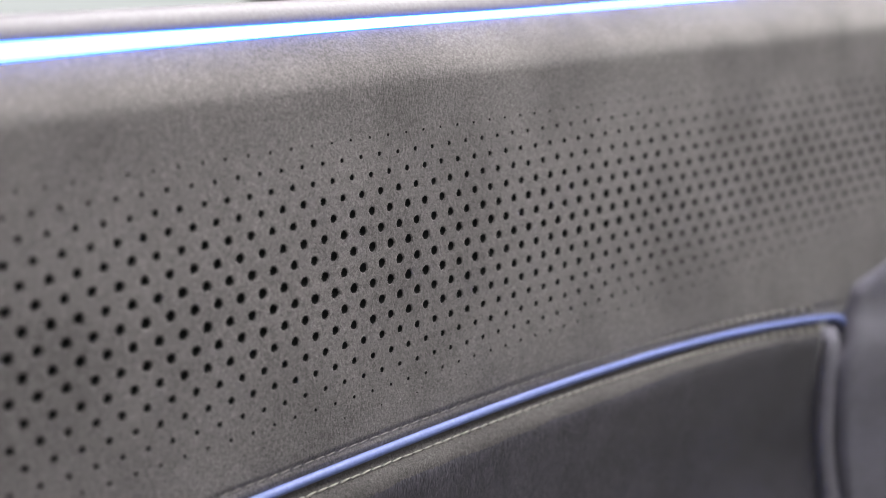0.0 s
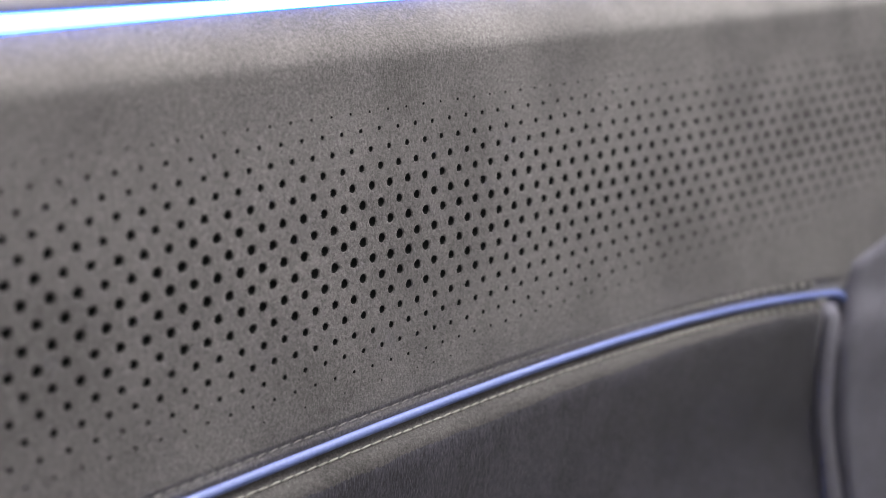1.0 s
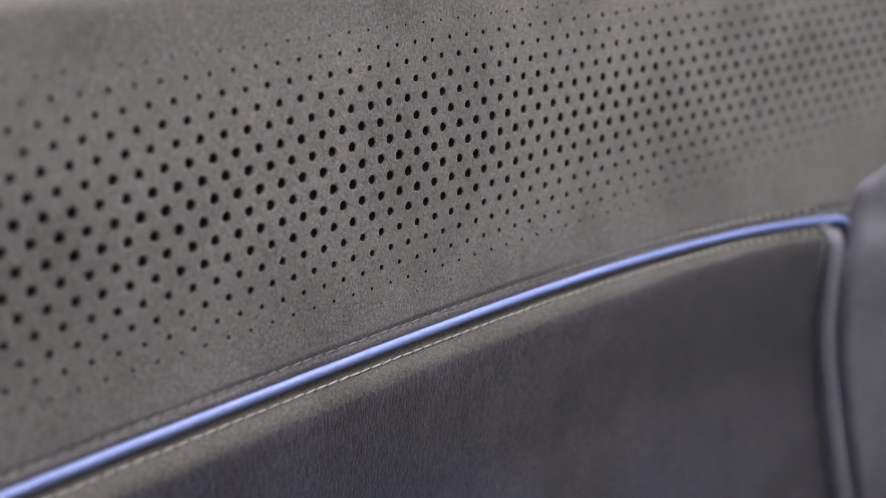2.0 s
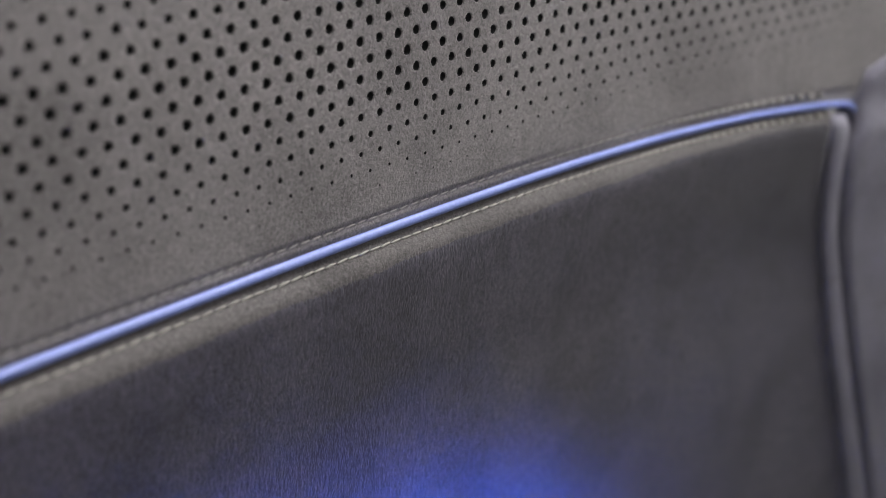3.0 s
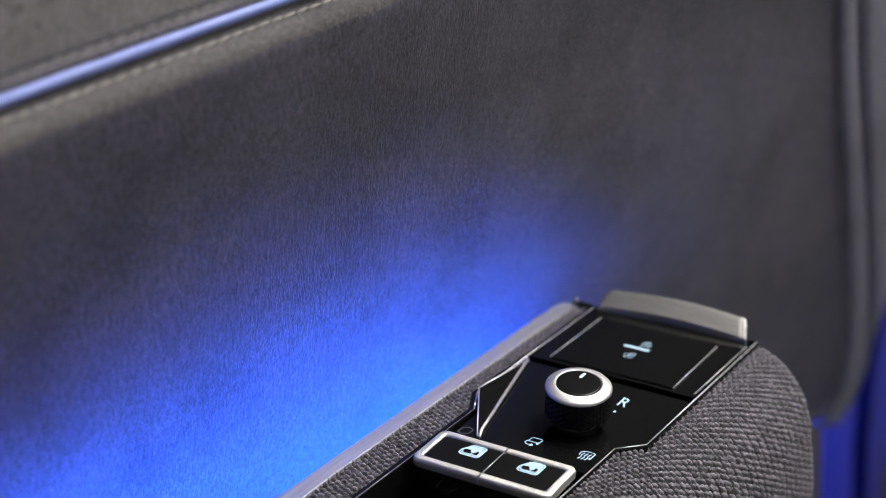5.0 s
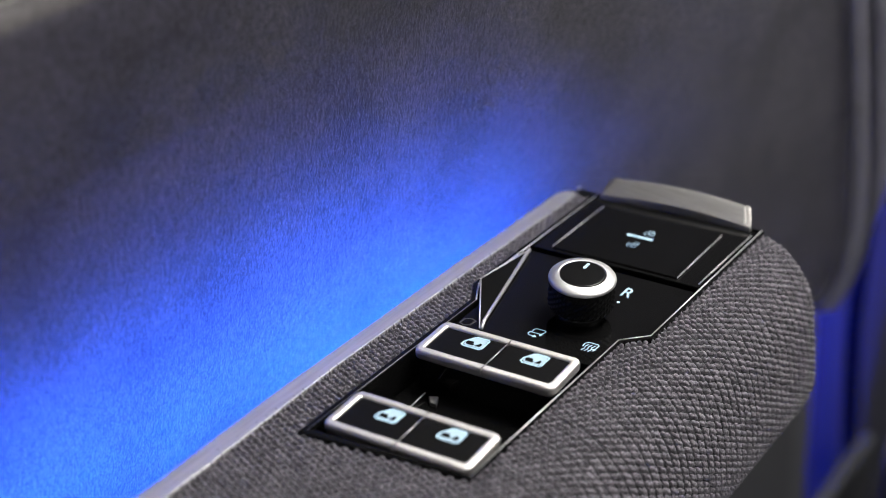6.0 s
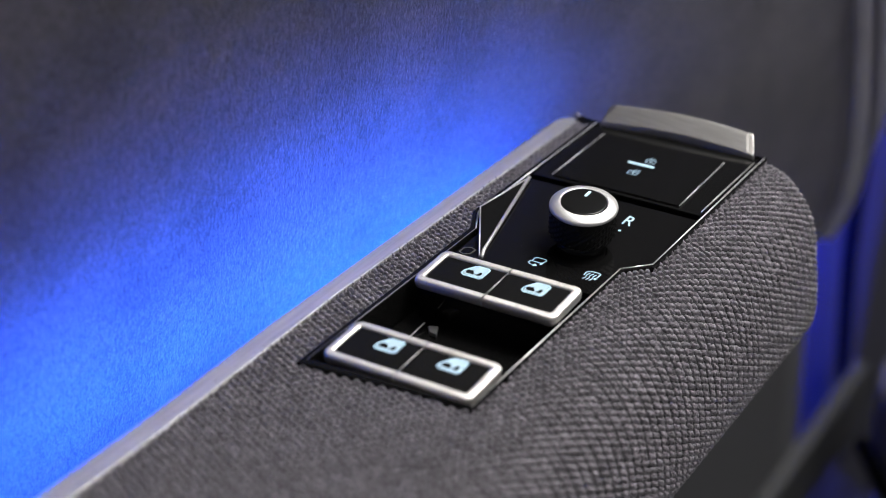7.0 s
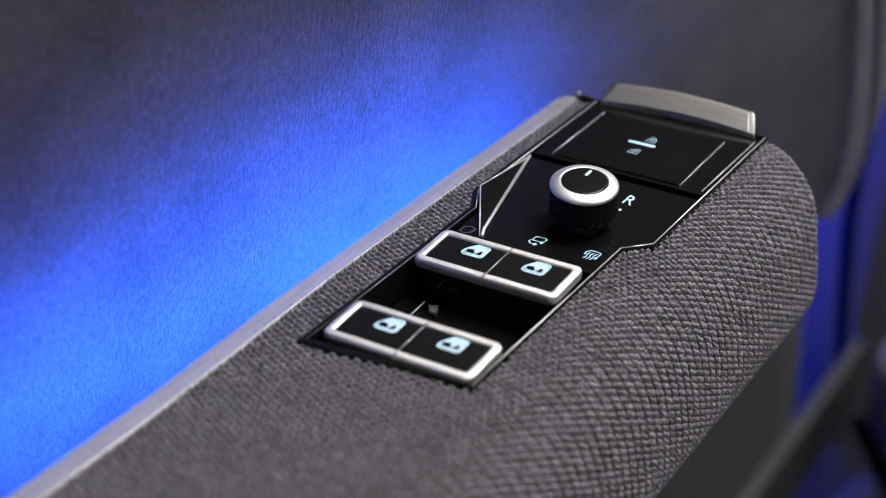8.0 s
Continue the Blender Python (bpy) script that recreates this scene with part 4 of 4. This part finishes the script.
# ---- footwell past the trim ----
foot = thing("kick_panel", "dark kick panel in the footwell, lit deep blue", "kick panel", (0.8, 0.12, -0.4))
foot_mw = Matrix.Translation((-0.8, -0.12, 0.4))


def in_foot(ob):
    ob.matrix_parent_inverse = foot_mw


in_foot(sheet("side_wall", 24, 24, lambda u, v: (0.50 + 0.9 * u, 0.178 - 0.13 * u - 0.02 * math.sin(3 * v) * u, -0.895 + 0.775 * v), KICKWALL, foot, "grey plastic wall under blue light", 0.01))
in_foot(tube("door_seal", [(0.720, 0.112, -0.10), (0.735, 0.112, -0.19), (0.737, 0.112, -0.252), (0.738, 0.112, -0.305), (0.748, 0.112, -0.375), (0.767, 0.112, -0.438), (0.798, 0.112, -0.530), (0.815, 0.112, -0.580), (0.84, 0.112, -0.66)], 0.0068, RUBBER, foot, "black rubber door seal", 12))
pocket = thing("door_pocket", "dark grey plastic door pocket below the armrest", "door pocket", (0.4, 0.09, -0.45))
pocket_mw = Matrix.Translation((-0.4, -0.09, 0.45))


def in_pocket(ob):
    ob.matrix_parent_inverse = pocket_mw


in_pocket(sheet("pocket_wall", 24, 12, lambda u, v: (-0.3 + (0.955 - 0.055 * v) * u, 0.100, -0.53 + 0.27 * v), GREYPLASTIC, pocket, "grey plastic pocket wall", 0.006))
board = prism(rounded(-0.3, -0.580, 0.800, -0.503, 0.022, (0, 1, 1, 0)), -0.098, -0.086, 0.003, 3)
bmesh.ops.transform(board, matrix=Matrix(((1, 0, 0, 0), (0, 0, -1, 0), (0, 1, 0, 0), (0, 0, 0, 1))), verts=board.verts)
in_pocket(part("pocket_rim", board, RIMGREY, pocket, "thick dark pocket rim"))
carpet = thing("footwell_carpet", "dark carpet on the footwell floor", "carpet", (0.8, -0.1, -0.8))
ob = sheet("carpet_sheet", 20, 20, lambda u, v: (0.2 + 1.6 * u, -0.9 + 1.02 * v, -0.80 + 0.004 * math.sin(9 * u) * math.sin(7 * v)), KICK, carpet, "", 0.02, (0, 0, -1))
ob.matrix_parent_inverse = Matrix.Translation((-0.8, 0.1, 0.8))
sill = thing("sill_trim", "grey upright trim at the footwell's edge", "sill trim", (0.70, 0.05, -0.55))
ob = tube("upright", [(0.679, 0.020, -0.425), (0.686, 0.022, -0.45), (0.710, 0.026, -0.50), (0.79, 0.031, -0.63), (0.87, 0.031, -0.73)], 0.030, SILLGREY, sill, "grey plastic upright", 18)
ob.matrix_parent_inverse = Matrix.Translation((-0.70, -0.05, 0.55))
ob = tube("edge_seal", [(0.672, 0.054, -0.500), (0.676, 0.042, -0.522), (0.674, 0.027, -0.542), (0.674, 0.008, -0.560), (0.678, -0.02, -0.59)], 0.007, RUBBER, sill, "black rubber edge", 12)
ob.matrix_parent_inverse = Matrix.Translation((-0.70, -0.05, 0.55))
foot_lamp = thing("footwell_lamp", "blue footwell lamp in a black housing under the door trim", "footwell lamp", (0.372, 0.118, -0.140))
lamp_turn = look((0, 0, 0), (0.40, 0.030, -0.62)).to_3x3().to_4x4() @ Matrix.Rotation(math.pi, 4, "Y")
lens = prism(rounded(-0.008, -0.050, 0.008, 0.050, 0.004), 0.0, 0.004, 0.001)
bmesh.ops.transform(lens, matrix=lamp_turn, verts=lens.verts)
part("lens", lens, BLUE_FOOT, foot_lamp, "glowing blue lens")
case = prism(rounded(-0.010, -0.053, 0.010, 0.053, 0.005), -0.012, -0.0005, 0.002)
bmesh.ops.transform(case, matrix=lamp_turn, verts=case.verts)
part("housing", case, PLASTIC, foot_lamp, "black housing")
# Unseen plate, added to keep the blue off the upright trim.
hood = prism(rounded(-0.0105, -0.053, -0.0085, 0.053, 0.0005), -0.010, 0.075, 0.0005)
bmesh.ops.transform(hood, matrix=lamp_turn, verts=hood.verts)
part("hood", hood, PLASTIC, foot_lamp, "added black hood that blocks the light beside the lens")

# ---- hall that closes the place ----
def slab(name, x0, y0, z0, x1, y1, z1, mat):
    bm = bmesh.new()
    bmesh.ops.create_cube(bm, size=1.0)
    for v in bm.verts:
        v.co = Vector((x0 + (x1 - x0) * (v.co.x + 0.5), y0 + (y1 - y0) * (v.co.y + 0.5), z0 + (z1 - z0) * (v.co.z + 0.5)))
    return tagged(part(name, bm, mat, None), kind="structure")


slab("floor", -3.2, -3.2, -1.0, 3.2, 3.2, -0.9, HALLFLOOR)
slab("ceiling", -3.2, -3.2, 2.6, 3.2, 3.2, 2.7, HALL)
slab("wall_front", 3.0, -3.2, -0.9, 3.2, 3.2, 2.6, HALL)
slab("wall_rear", -3.2, -3.2, -0.9, -3.0, 3.2, 2.6, HALL)
slab("backdrop", -2.9, 2.80, -0.8, 2.9, 2.82, 2.5, DAYLIGHT)
slab("wall_door_side", -3.0, 3.0, -0.9, 3.0, 3.2, 2.6, HALL)
slab("wall_cabin_side", -3.0, -3.2, -0.9, 3.0, -3.0, 2.6, HALL)
